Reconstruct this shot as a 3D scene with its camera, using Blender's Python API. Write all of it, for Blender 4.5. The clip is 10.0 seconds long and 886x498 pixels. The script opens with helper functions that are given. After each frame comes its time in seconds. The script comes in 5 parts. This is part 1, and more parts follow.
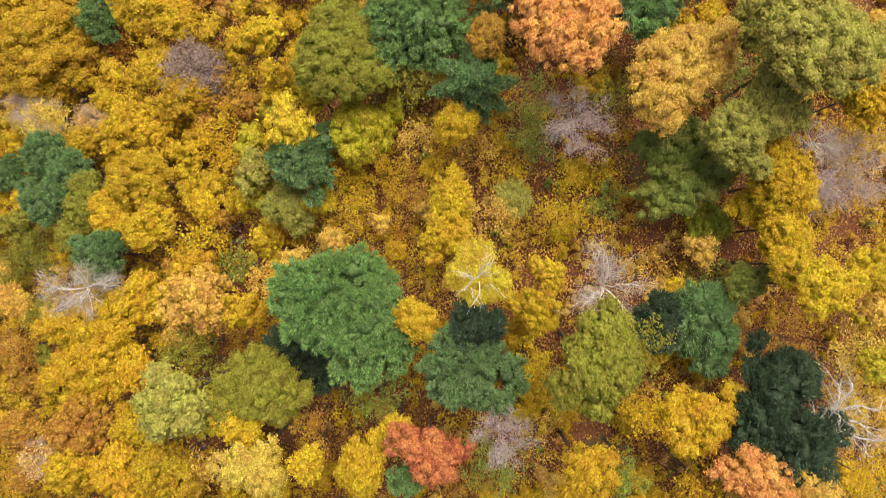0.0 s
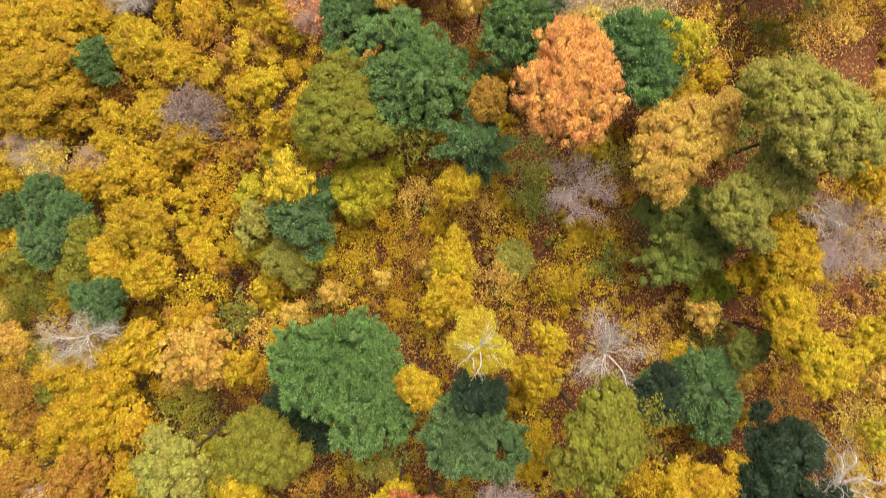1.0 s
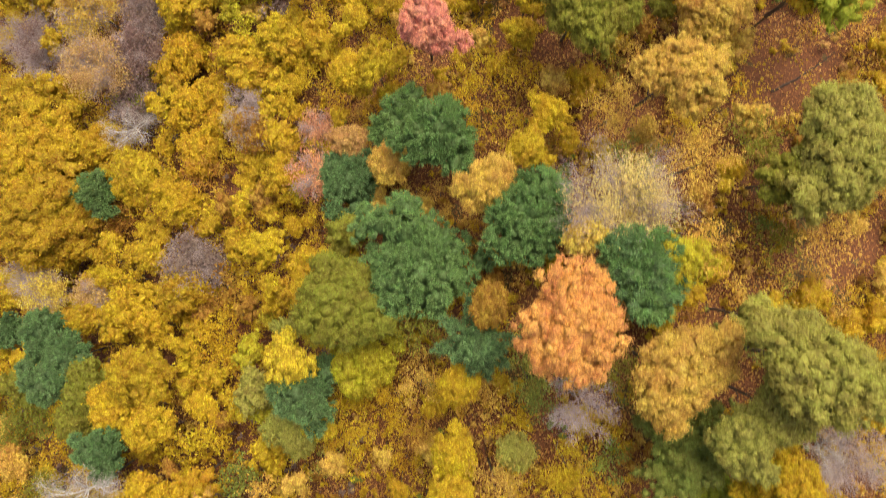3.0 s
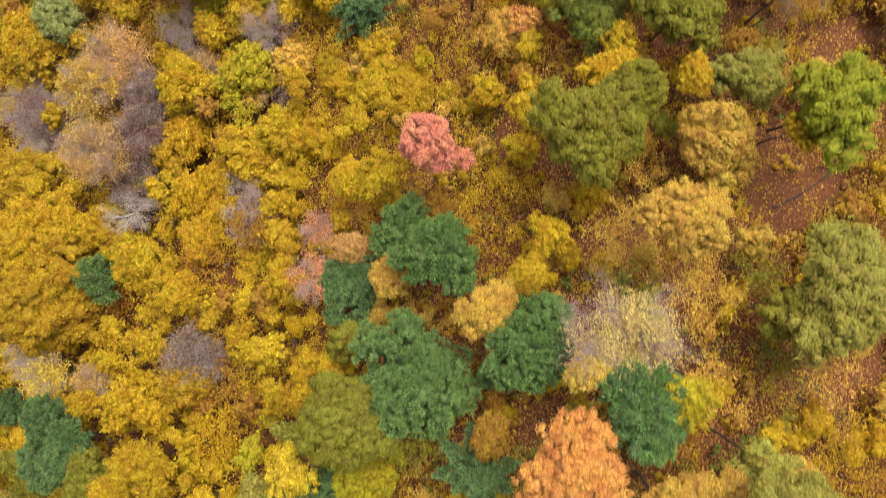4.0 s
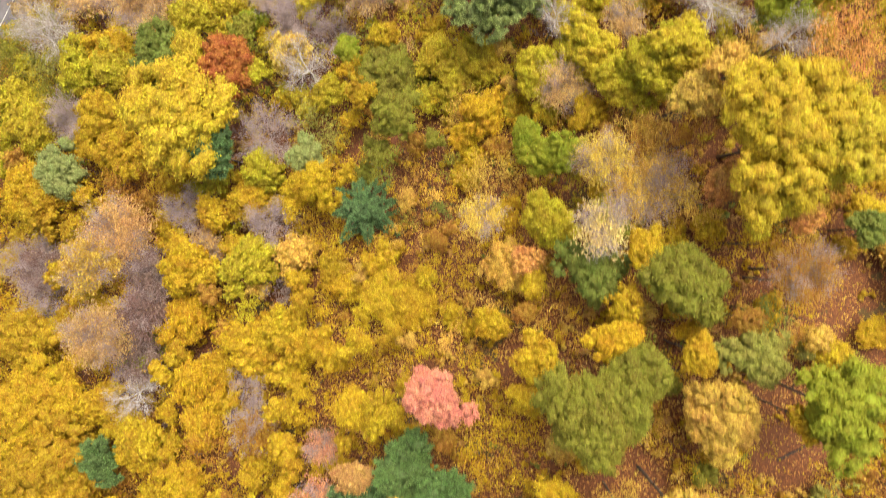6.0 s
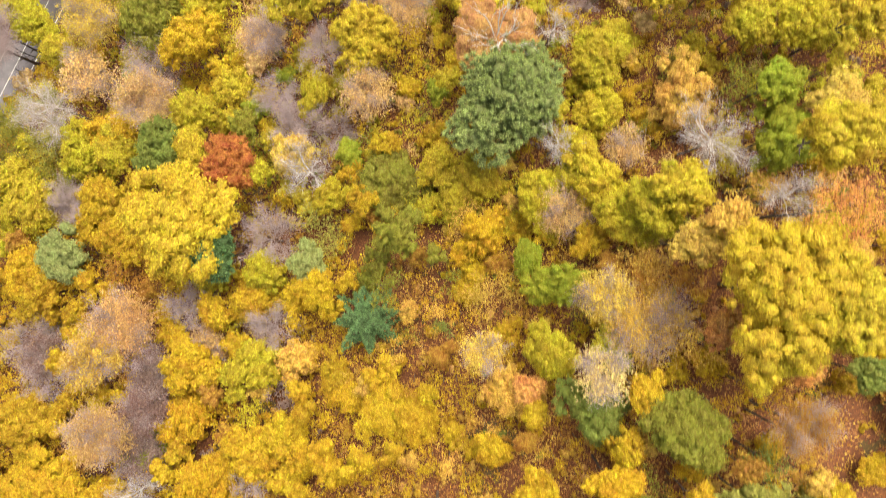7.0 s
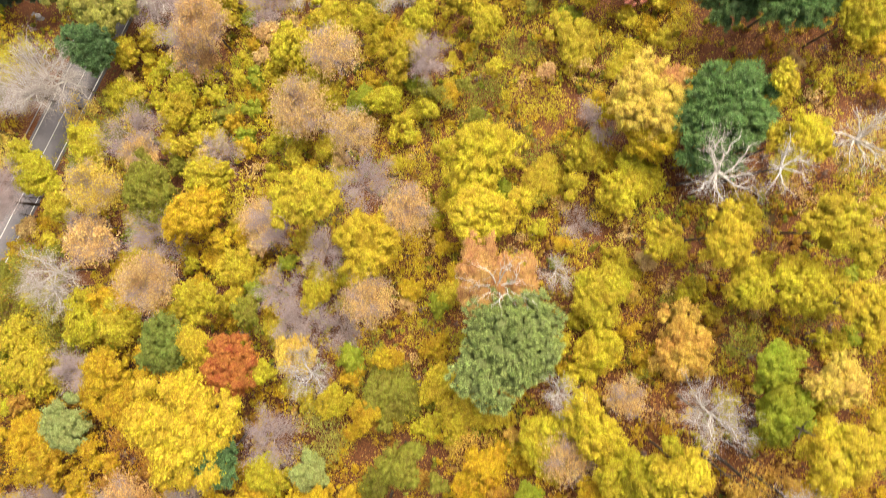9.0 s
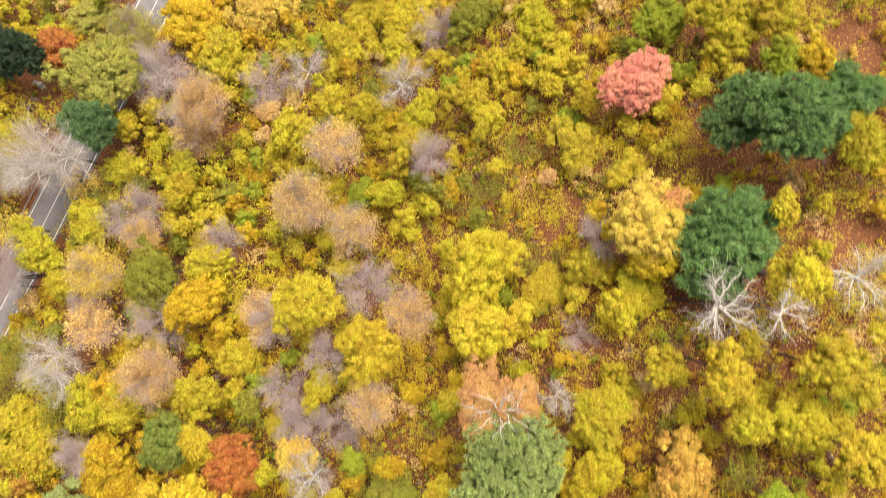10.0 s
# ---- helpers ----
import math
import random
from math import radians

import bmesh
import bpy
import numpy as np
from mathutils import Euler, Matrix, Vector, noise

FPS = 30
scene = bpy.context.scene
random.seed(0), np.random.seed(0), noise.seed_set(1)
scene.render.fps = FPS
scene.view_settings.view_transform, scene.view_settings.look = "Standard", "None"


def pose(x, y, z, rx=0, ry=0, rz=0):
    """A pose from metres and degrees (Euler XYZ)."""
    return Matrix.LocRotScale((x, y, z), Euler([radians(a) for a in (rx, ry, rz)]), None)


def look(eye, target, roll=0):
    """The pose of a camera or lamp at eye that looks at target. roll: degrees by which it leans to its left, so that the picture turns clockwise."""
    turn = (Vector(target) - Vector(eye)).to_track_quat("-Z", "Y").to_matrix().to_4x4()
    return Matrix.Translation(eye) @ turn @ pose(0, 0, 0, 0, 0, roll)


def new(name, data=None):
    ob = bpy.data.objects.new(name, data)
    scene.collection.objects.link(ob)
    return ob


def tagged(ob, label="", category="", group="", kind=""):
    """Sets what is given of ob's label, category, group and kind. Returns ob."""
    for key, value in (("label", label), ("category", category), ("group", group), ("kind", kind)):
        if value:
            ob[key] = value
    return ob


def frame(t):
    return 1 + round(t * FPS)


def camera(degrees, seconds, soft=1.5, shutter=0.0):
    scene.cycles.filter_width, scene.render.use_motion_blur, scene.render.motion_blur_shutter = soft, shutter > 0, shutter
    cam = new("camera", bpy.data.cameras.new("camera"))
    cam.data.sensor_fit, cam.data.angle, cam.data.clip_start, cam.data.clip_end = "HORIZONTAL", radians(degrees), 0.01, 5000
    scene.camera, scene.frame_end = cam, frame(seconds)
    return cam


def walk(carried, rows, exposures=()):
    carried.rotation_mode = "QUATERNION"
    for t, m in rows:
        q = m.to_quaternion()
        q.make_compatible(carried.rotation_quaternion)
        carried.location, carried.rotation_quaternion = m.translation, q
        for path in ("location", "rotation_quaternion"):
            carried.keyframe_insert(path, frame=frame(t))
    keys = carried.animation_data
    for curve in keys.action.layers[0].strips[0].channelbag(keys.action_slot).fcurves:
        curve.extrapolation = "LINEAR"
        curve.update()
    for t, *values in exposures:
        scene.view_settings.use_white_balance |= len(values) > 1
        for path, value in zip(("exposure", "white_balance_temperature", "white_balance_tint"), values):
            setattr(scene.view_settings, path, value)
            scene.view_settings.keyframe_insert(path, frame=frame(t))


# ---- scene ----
cam = camera(66.0, 10.0, 0.5, 0.62)
METRES, EYE, TILT, LEAN, TURN = 133.0, 152.0, -90.0, 0.0, 0.0
ROWS = [
    (0.0, 0.0, 0.0, 0.0, -0.0, 0.0, -0.0),
    (0.5, -0.0004, 0.0013, 0.0209, 0.0, 0.0, -0.01),
    (1.0, -0.0006, 0.0026, 0.0504, 0.02, 0.01, -0.01),
    (1.5, -0.001, 0.0035, 0.083, 0.01, 0.0, -0.0),
    (2.0, -0.0012, 0.0045, 0.1233, 0.03, -0.01, 0.0),
    (2.5, -0.001, 0.0054, 0.1642, 0.04, -0.04, 0.02),
    (4.0, -0.0016, 0.0072, 0.3116, 0.1, -0.07, 0.03),
    (4.5, -0.002, 0.0077, 0.3619, 0.13, -0.05, 0.02),
    (5.0, -0.0026, 0.0083, 0.418, 0.15, -0.03, 0.0),
    (5.5, -0.0035, 0.0084, 0.4715, 0.15, -0.05, 0.02),
    (7.0, -0.0064, 0.0069, 0.6445, 0.11, 0.08, -0.06),
    (7.5, -0.0071, 0.006, 0.6997, 0.12, 0.14, -0.08),
    (8.0, -0.0074, 0.005, 0.7606, 0.14, 0.16, -0.05),
    (8.5, -0.0078, 0.0037, 0.8171, 0.14, 0.17, -0.04),
    (9.0, -0.0083, 0.0016, 0.8786, 0.13, 0.2, -0.05),
    (9.5, -0.0088, 0.0001, 0.9365, 0.13, 0.19, -0.07),
    (10.0, -0.0102, -0.0015, 0.9997, 0.09, 0.17, -0.07),
]
walk(cam, [(t, pose(0, 0, EYE, TILT, LEAN, TURN) @ pose(METRES * x, METRES * y, METRES * z, 90 + pitch, roll, yaw)) for t, x, y, z, yaw, pitch, roll in ROWS],
     exposures=[(0.0, 0.21), (2.5, 0.14), (4.5, 0.05), (5.5, 0.28), (7.5, 0.52), (10.0, 0.49)])

# ---- sky and sun: a bright overcast day ----
SUN_ELEVATION, SUN_ROTATION = radians(62), radians(20)
world = bpy.data.worlds.new("sky")
scene.world = world
world.use_nodes = True
sky = world.node_tree.nodes.new("ShaderNodeTexSky")
sky.sky_type, sky.sun_disc = "NISHITA", False
sky.sun_elevation, sky.sun_rotation = SUN_ELEVATION, SUN_ROTATION
sky.air_density, sky.dust_density, sky.ozone_density = 1.0, 9.0, 0.0
background = world.node_tree.nodes["Background"]
world.node_tree.links.new(sky.outputs[0], background.inputs[0])
background.inputs[1].default_value = 0.142
sun = new("sun", bpy.data.lights.new("sun", "SUN"))
sun.data.energy, sun.data.angle, sun.data.color = 2.1, radians(44), (1.0, 0.945, 0.77)
to_sun = Vector((math.sin(SUN_ROTATION) * math.cos(SUN_ELEVATION), math.cos(SUN_ROTATION) * math.cos(SUN_ELEVATION), math.sin(SUN_ELEVATION)))
sun.matrix_world = look((0, 60, 240), Vector((0, 60, 240)) - to_sun)

# ---- materials ----


def material(name):
    m = bpy.data.materials.new(name)
    m.use_nodes = True
    return m, m.node_tree.nodes, m.node_tree.links, m.node_tree.nodes["Principled BSDF"]


def node(nodes, kind, **values):
    n = nodes.new(kind)
    for key, value in values.items():
        n.inputs[key.replace("_", " ")].default_value = value
    return n


def maths(nodes, links, operation, a, b):
    n = nodes.new("ShaderNodeMath")
    n.operation = operation
    for socket, value in zip(n.inputs, (a, b)):
        if isinstance(value, (int, float)):
            socket.default_value = value
        else:
            links.new(value, socket)
    return n.outputs[0]


def ramp(nodes, links, factor, stops):
    n = nodes.new("ShaderNodeValToRGB")
    while len(n.color_ramp.elements) < len(stops):
        n.color_ramp.elements.new(0.5)
    for e, (at, colour) in zip(n.color_ramp.elements, stops):
        e.position, e.color = at, (*colour, 1)
    links.new(factor, n.inputs[0])
    return n.outputs[0]


def foliage(name, spread, value_low, value_high, translucent, patch=2.2, warm=0.028, inner=0.0, patchy=0.5):
    """Leaves in the colour of their tree: each leaf differs, and patches of the crown turn further than others."""
    m, nodes, links, bsdf = material(name)
    info = nodes.new("ShaderNodeObjectInfo")
    island = nodes.new("ShaderNodeNewGeometry").outputs["Random Per Island"]
    place = nodes.new("ShaderNodeTexCoord").outputs["Object"]
    shifted = nodes.new("ShaderNodeVectorMath")
    shifted.operation = "ADD"
    links.new(place, shifted.inputs[0])
    offset = maths(nodes, links, "MULTIPLY", info.outputs["Random"], 90.0)
    links.new(offset, shifted.inputs[1])
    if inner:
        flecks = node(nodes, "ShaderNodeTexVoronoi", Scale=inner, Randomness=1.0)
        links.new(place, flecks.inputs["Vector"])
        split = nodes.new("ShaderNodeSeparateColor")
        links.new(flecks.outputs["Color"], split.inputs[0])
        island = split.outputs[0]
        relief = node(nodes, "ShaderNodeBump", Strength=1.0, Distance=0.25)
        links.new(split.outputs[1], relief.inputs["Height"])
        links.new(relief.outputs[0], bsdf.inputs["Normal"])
    patches = node(nodes, "ShaderNodeTexNoise", Scale=1.0 / patch, Detail=3.0, Roughness=0.6)
    links.new(shifted.outputs[0], patches.inputs["Vector"])
    tone = nodes.new("ShaderNodeHueSaturation")
    links.new(info.outputs["Color"], tone.inputs["Color"])
    centred = maths(nodes, links, "SUBTRACT", patches.outputs[0], 0.5)
    hue = maths(nodes, links, "MULTIPLY", centred, warm * 2.4)
    leaf_hue = maths(nodes, links, "MULTIPLY", maths(nodes, links, "SUBTRACT", island, 0.5), spread)
    links.new(maths(nodes, links, "ADD", maths(nodes, links, "ADD", hue, leaf_hue), 0.5), tone.inputs["Hue"])
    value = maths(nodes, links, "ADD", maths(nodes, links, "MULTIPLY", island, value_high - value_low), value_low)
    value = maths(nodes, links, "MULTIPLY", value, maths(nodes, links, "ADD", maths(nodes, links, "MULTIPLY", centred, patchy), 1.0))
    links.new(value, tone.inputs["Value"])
    links.new(tone.outputs[0], bsdf.inputs["Base Color"])
    bsdf.inputs["Roughness"].default_value = 0.62
    bsdf.inputs["Specular IOR Level"].default_value = 0.25
    through_leaf = nodes.new("ShaderNodeBsdfTranslucent")
    links.new(tone.outputs[0], through_leaf.inputs["Color"])
    mix = nodes.new("ShaderNodeMixShader")
    mix.inputs[0].default_value = translucent
    links.new(bsdf.outputs[0], mix.inputs[1])
    links.new(through_leaf.outputs[0], mix.inputs[2])
    links.new(mix.outputs[0], nodes["Material Output"].inputs[0])
    return m


def bark(name, dark, light, scale, stretch):
    m, nodes, links, bsdf = material(name)
    place = nodes.new("ShaderNodeTexCoord").outputs["Object"]
    mapping = nodes.new("ShaderNodeMapping")
    mapping.inputs["Scale"].default_value = (scale, scale, scale * stretch)
    links.new(place, mapping.inputs[0])
    rough = node(nodes, "ShaderNodeTexNoise", Scale=1.0, Detail=6.0, Roughness=0.7)
    links.new(mapping.outputs[0], rough.inputs["Vector"])
    links.new(ramp(nodes, links, rough.outputs[0], [(0.35, dark), (0.6, light)]), bsdf.inputs["Base Color"])
    bump = node(nodes, "ShaderNodeBump", Strength=0.6, Distance=0.03)
    links.new(rough.outputs[0], bump.inputs["Height"])
    links.new(bump.outputs[0], bsdf.inputs["Normal"])
    bsdf.inputs["Roughness"].default_value = 0.85
    return m


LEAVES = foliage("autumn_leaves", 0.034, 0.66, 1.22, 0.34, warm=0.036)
# duller, flecked copy of the leaves: shade in a crown's gaps put into its colour
SHADED_LEAVES = foliage("shaded_leaves", 0.04, 0.62, 1.02, 0.2, inner=6.5)
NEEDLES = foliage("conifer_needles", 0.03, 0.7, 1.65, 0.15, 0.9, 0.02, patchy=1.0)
# darker copy of the needles: shade inside conifer crowns put into the colour
SHADED_NEEDLES = foliage("shaded_needles", 0.03, 0.4, 0.85, 0.1, 0.9, 0.02, inner=8.0, patchy=1.0)
LOW_LEAVES, nodes, links, bsdf = material("fallen_leaves")
island = nodes.new("ShaderNodeNewGeometry").outputs["Random Per Island"]
links.new(ramp(nodes, links, island, [(0.0, (0.3, 0.11, 0.03)), (0.35, (0.42, 0.18, 0.045)), (0.65, (0.52, 0.26, 0.05)), (0.88, (0.6, 0.36, 0.06)), (1.0, (0.66, 0.46, 0.12))]), bsdf.inputs["Base Color"])
bsdf.inputs["Roughness"].default_value = 0.7
BARK = bark("grey_brown_bark", (0.06, 0.045, 0.035), (0.17, 0.13, 0.1), 3.0, 0.3)
PALE_BARK = bark("pale_birch_bark", (0.45, 0.4, 0.34), (0.8, 0.77, 0.7), 2.0, 1.6)
DARK_BARK = bark("dark_dead_bark", (0.025, 0.02, 0.017), (0.08, 0.06, 0.05), 3.0, 0.3)
SLAB = bark("weathered_concrete", (0.24, 0.23, 0.22), (0.42, 0.41, 0.39), 1.5, 1.0)
PALE_TWIGS = bark("pale_twig_bark", (0.34, 0.28, 0.25), (0.56, 0.5, 0.45), 2.5, 1.0)
TWIGS = bark("grey_twig_bark", (0.31, 0.24, 0.225), (0.5, 0.4, 0.38), 2.5, 1.0)

# the forest floor: matted brown leaves, fresh fallen flecks, patches of moss
FLOOR, nodes, links, bsdf = material("leaf_litter")
place = nodes.new("ShaderNodeNewGeometry").outputs["Position"]
broad = node(nodes, "ShaderNodeTexNoise", Scale=0.11, Detail=5.0, Roughness=0.65)
fine = node(nodes, "ShaderNodeTexNoise", Scale=2.6, Detail=6.0, Roughness=0.75)
cells = node(nodes, "ShaderNodeTexVoronoi", Scale=6.0, Randomness=1.0)
for n in (broad, fine, cells):
    links.new(place, n.inputs["Vector"])
matted = ramp(nodes, links, fine.outputs[0], [(0.25, (0.055, 0.019, 0.009)), (0.5, (0.15, 0.054, 0.02)), (0.72, (0.25, 0.1, 0.036))])
fleck_tint = nodes.new("ShaderNodeSeparateColor")
links.new(cells.outputs["Color"], fleck_tint.inputs[0])
flecks = ramp(nodes, links, fleck_tint.outputs[0], [(0.0, (0.15, 0.05, 0.018)), (0.5, (0.25, 0.09, 0.028)), (0.85, (0.36, 0.15, 0.042)), (1.0, (0.5, 0.28, 0.08))])
fresh = nodes.new("ShaderNodeMix")
fresh.data_type = "RGBA"
near = maths(nodes, links, "LESS_THAN", cells.outputs["Distance"], 0.42)
links.new(maths(nodes, links, "MULTIPLY", near, maths(nodes, links, "GREATER_THAN", fleck_tint.outputs[1], 0.3)), fresh.inputs[0])
links.new(matted, fresh.inputs[6])
links.new(flecks, fresh.inputs[7])
moss = nodes.new("ShaderNodeMix")
moss.data_type = "RGBA"
links.new(maths(nodes, links, "MULTIPLY", maths(nodes, links, "GREATER_THAN", broad.outputs[0], 0.6), 0.6), moss.inputs[0])
links.new(fresh.outputs[2], moss.inputs[6])
moss.inputs[7].default_value = (0.1, 0.1, 0.03, 1)
links.new(moss.outputs[2], bsdf.inputs["Base Color"])
bump = node(nodes, "ShaderNodeBump", Strength=0.8, Distance=0.12)
links.new(fine.outputs[0], bump.inputs["Height"])
links.new(bump.outputs[0], bsdf.inputs["Normal"])
bsdf.inputs["Roughness"].default_value = 0.9

ASPHALT, nodes, links, bsdf = material("worn_asphalt")
place = nodes.new("ShaderNodeNewGeometry").outputs["Position"]
grain = node(nodes, "ShaderNodeTexNoise", Scale=14.0, Detail=4.0, Roughness=0.7)
worn = node(nodes, "ShaderNodeTexNoise", Scale=0.5, Detail=4.0, Roughness=0.6)
for n in (grain, worn):
    links.new(place, n.inputs["Vector"])
blend = maths(nodes, links, "ADD", maths(nodes, links, "MULTIPLY", grain.outputs[0], 0.4), maths(nodes, links, "MULTIPLY", worn.outputs[0], 0.6))
links.new(ramp(nodes, links, blend, [(0.3, (0.15, 0.14, 0.15)), (0.7, (0.26, 0.245, 0.255))]), bsdf.inputs["Base Color"])
bsdf.inputs["Roughness"].default_value = 0.85

PAINT, nodes, links, bsdf = material("worn_road_paint")
place = nodes.new("ShaderNodeNewGeometry").outputs["Position"]
worn = node(nodes, "ShaderNodeTexNoise", Scale=3.0, Detail=5.0, Roughness=0.7)
links.new(place, worn.inputs["Vector"])
links.new(ramp(nodes, links, worn.outputs[0], [(0.35, (0.42, 0.41, 0.38)), (0.5, (0.78, 0.78, 0.74))]), bsdf.inputs["Base Color"])
bsdf.inputs["Roughness"].default_value = 0.6

# ---- the hillside ----
# it falls from a shoulder in the east to a road in the valley in the north-west
ROAD_FOOT, ROAD_WAY, ROAD_Z = Vector((-88.0, 152.8)), Vector((0.451, 0.892)).normalized(), -7.0


def soft(v, low, high):
    """v, levelling off smoothly beyond low and high."""
    middle, half = (low + high) / 2, (high - low) / 2
    return middle + half * math.tanh((v - middle) / half * 0.9) / math.tanh(0.9) if abs(v - middle) > half else v


def road_offset(x, y):
    d = Vector((x, y)) - ROAD_FOOT
    return d.x * ROAD_WAY.y - d.y * ROAD_WAY.x


def terrain(x, y):
    u, v = soft(x, -105, 75) / 60, (soft(y, -60, 190) - 70) / 70
    z = (56.888 + 30.237 * u - 16.091 * v - 11.336 * u * u + 4.554 * u * v - 5.14 * v * v
         - 7.892 * u ** 3 + 6.116 * u * u * v - 0.249 * u * v * v + 0.016 * v ** 3)
    z += 0.7 * noise.noise((x / 13, y / 13, 3.1)) + 0.25 * noise.noise((x / 4, y / 4, 8.7))
    off = road_offset(x, y)
    bed = min(1.0, max(0.0, (abs(off) - 5.5) / 14.0))
    bed = bed * bed * (3 - 2 * bed)
    return ROAD_Z + (z - ROAD_Z) * bed


def graded(inner_low, inner_high, step, reach):
    """Grid lines: even inside, and wider and wider out to the horizon."""
    inner = list(np.arange(inner_low, inner_high + step / 2, step))
    outward, d, s = [], 0.0, step
    while d < reach:
        s *= 1.35
        d += s
        outward.append(d)
    return [inner_low - o for o in reversed(outward)] + inner + [inner_high + o for o in outward]


def mesh_of(name, verts, faces, materials, slots=None, smooth=False):
    me = bpy.data.meshes.new(name)
    verts, faces = np.asarray(verts, dtype=np.float32), np.asarray(faces, dtype=np.int32)
    sides = faces.shape[1]
    me.vertices.add(len(verts))
    me.vertices.foreach_set("co", verts.ravel())
    me.loops.add(faces.size)
    me.loops.foreach_set("vertex_index", faces.ravel())
    me.polygons.add(len(faces))
    me.polygons.foreach_set("loop_start", np.arange(len(faces), dtype=np.int32) * sides)
    if slots is not None:
        me.polygons.foreach_set("material_index", np.asarray(slots, dtype=np.int32))
    if smooth is not False:
        me.polygons.foreach_set("use_smooth", np.ones(len(faces), dtype=bool) & smooth)
    for m in materials:
        me.materials.append(m)
    me.update(calc_edges=True)
    return me


xs, ys = graded(-130, 90, 2.0, 1500), graded(-75, 215, 2.0, 1500)
verts = [(x, y, terrain(x, y)) for y in ys for x in xs]
faces = [(j * len(xs) + i, j * len(xs) + i + 1, (j + 1) * len(xs) + i + 1, (j + 1) * len(xs) + i) for j in range(len(ys) - 1) for i in range(len(xs) - 1)]
tagged(new("ground", mesh_of("ground", verts, faces, [FLOOR], smooth=True)), "steep forest floor covered with fallen brown leaves", "ground", kind="structure")


def strip(name, side, half_width, lift, start, end, mat, label, parent=None, step=4.0):
    """A band along the road, with a little thickness, side metres to the right of its middle."""
    n = max(2, int((end - start) / step) + 1)
    rows, quads = [], []
    for i in range(n):
        s = start + (end - start) * i / (n - 1)
        middle = ROAD_FOOT + ROAD_WAY * s + Vector((ROAD_WAY.y, -ROAD_WAY.x)) * side
        across = Vector((ROAD_WAY.y, -ROAD_WAY.x)) * half_width
        for p, z in ((middle - across, -0.3), (middle - across, lift), (middle + across, lift), (middle + across, -0.3)):
            rows.append((p.x, p.y, ROAD_Z + z))
    for i in range(n - 1):
        for k in range(3):
            quads.append((i * 4 + k, i * 4 + k + 1, i * 4 + k + 5, i * 4 + k + 4))
    ob = new(name, mesh_of(name, rows, quads, [mat]))
    ob.parent = parent
    return ob


road = tagged(strip("road", 0, 4.4, 0.05, -260, 320, ASPHALT, ""), "grey worn asphalt two-lane road under the trees", "road", kind="structure")
for side in (-3.7, 3.7):
    strip("edge_line", side, 0.11, 0.056, -260, 320, PAINT, "", road)
strip("centre_line", 0.0, 0.09, 0.056, -260, 320, PAINT, "", road)

# a guard rail along the far side of the road
RAIL, nodes, links, bsdf = material("galvanised_steel")
place = nodes.new("ShaderNodeNewGeometry").outputs["Position"]
worn = node(nodes, "ShaderNodeTexNoise", Scale=2.0, Detail=4.0, Roughness=0.6)
links.new(place, worn.inputs["Vector"])
links.new(ramp(nodes, links, worn.outputs[0], [(0.35, (0.4, 0.4, 0.39)), (0.65, (0.62, 0.62, 0.6))]), bsdf.inputs["Base Color"])
bsdf.inputs["Roughness"].default_value, bsdf.inputs["Metallic"].default_value = 0.55, 0.6
across = Vector((ROAD_WAY.y, -ROAD_WAY.x, 0))
along = Vector((ROAD_WAY.x, ROAD_WAY.y, 0))


def prism(outline, start, end):
    """A bar along the road with that outline (across, up), from start to end metres."""
    n, foot = len(outline), Vector((ROAD_FOOT.x, ROAD_FOOT.y, ROAD_Z))
    verts = [foot + along * s + across * a + Vector((0, 0, u)) for s in (start, end) for a, u in outline]
    faces = [(k, (k + 1) % n, n + (k + 1) % n, n + k) for k in range(n)]
    me = bpy.data.meshes.new("bar")
    me.from_pydata(verts, [], faces + [tuple(range(n - 1, -1, -1)), tuple(range(n, 2 * n))])
    me.materials.append(RAIL)
    return me


guard_rail = tagged(new("guard_rail"), "galvanised steel guard rail on posts beside the road", "guard rail")
wave = [(-5.3, 0.45), (-5.22, 0.5), (-5.22, 0.56), (-5.3, 0.6), (-5.22, 0.64), (-5.22, 0.7), (-5.3, 0.76), (-5.34, 0.76), (-5.34, 0.45)]
new("beam", prism(wave, -60, 40)).parent = guard_rail
post_mesh = prism([(-5.48, -0.3), (-5.34, -0.3), (-5.34, 0.74), (-5.48, 0.74)], 0, 0.1)
for k in range(50):
    post = new("post", post_mesh)
    post.parent, post.location = guard_rail, along * (k * 2.0 - 59.5)

# ---- trees ----
rng = np.random.default_rng(7)


def unit(v):
    return v / np.maximum(np.linalg.norm(v, axis=-1, keepdims=True), 1e-6)


def leaf_triangles(p, n, size, aspect=0.7):
    """One pointed leaf spray at each p, facing n."""
    t = unit(np.cross(n, rng.normal(size=n.shape)))
    b = np.cross(n, t)
    s = (size * rng.uniform(0.7, 1.4, len(p)))[:, None]
    verts = np.stack([p + t * s * 0.62, p - t * s * 0.38 + b * s * 0.5 * aspect, p - t * s * 0.38 - b * s * 0.5 * aspect], 1).reshape(-1, 3)
    return verts, np.arange(len(verts)).reshape(-1, 3)


def joined(pieces):
    verts, faces, base = [], [], 0
    for v, f in pieces:
        verts.append(v)
        faces.append(np.asarray(f) + base)
        base += len(v)
    return np.concatenate(verts), np.concatenate(faces)


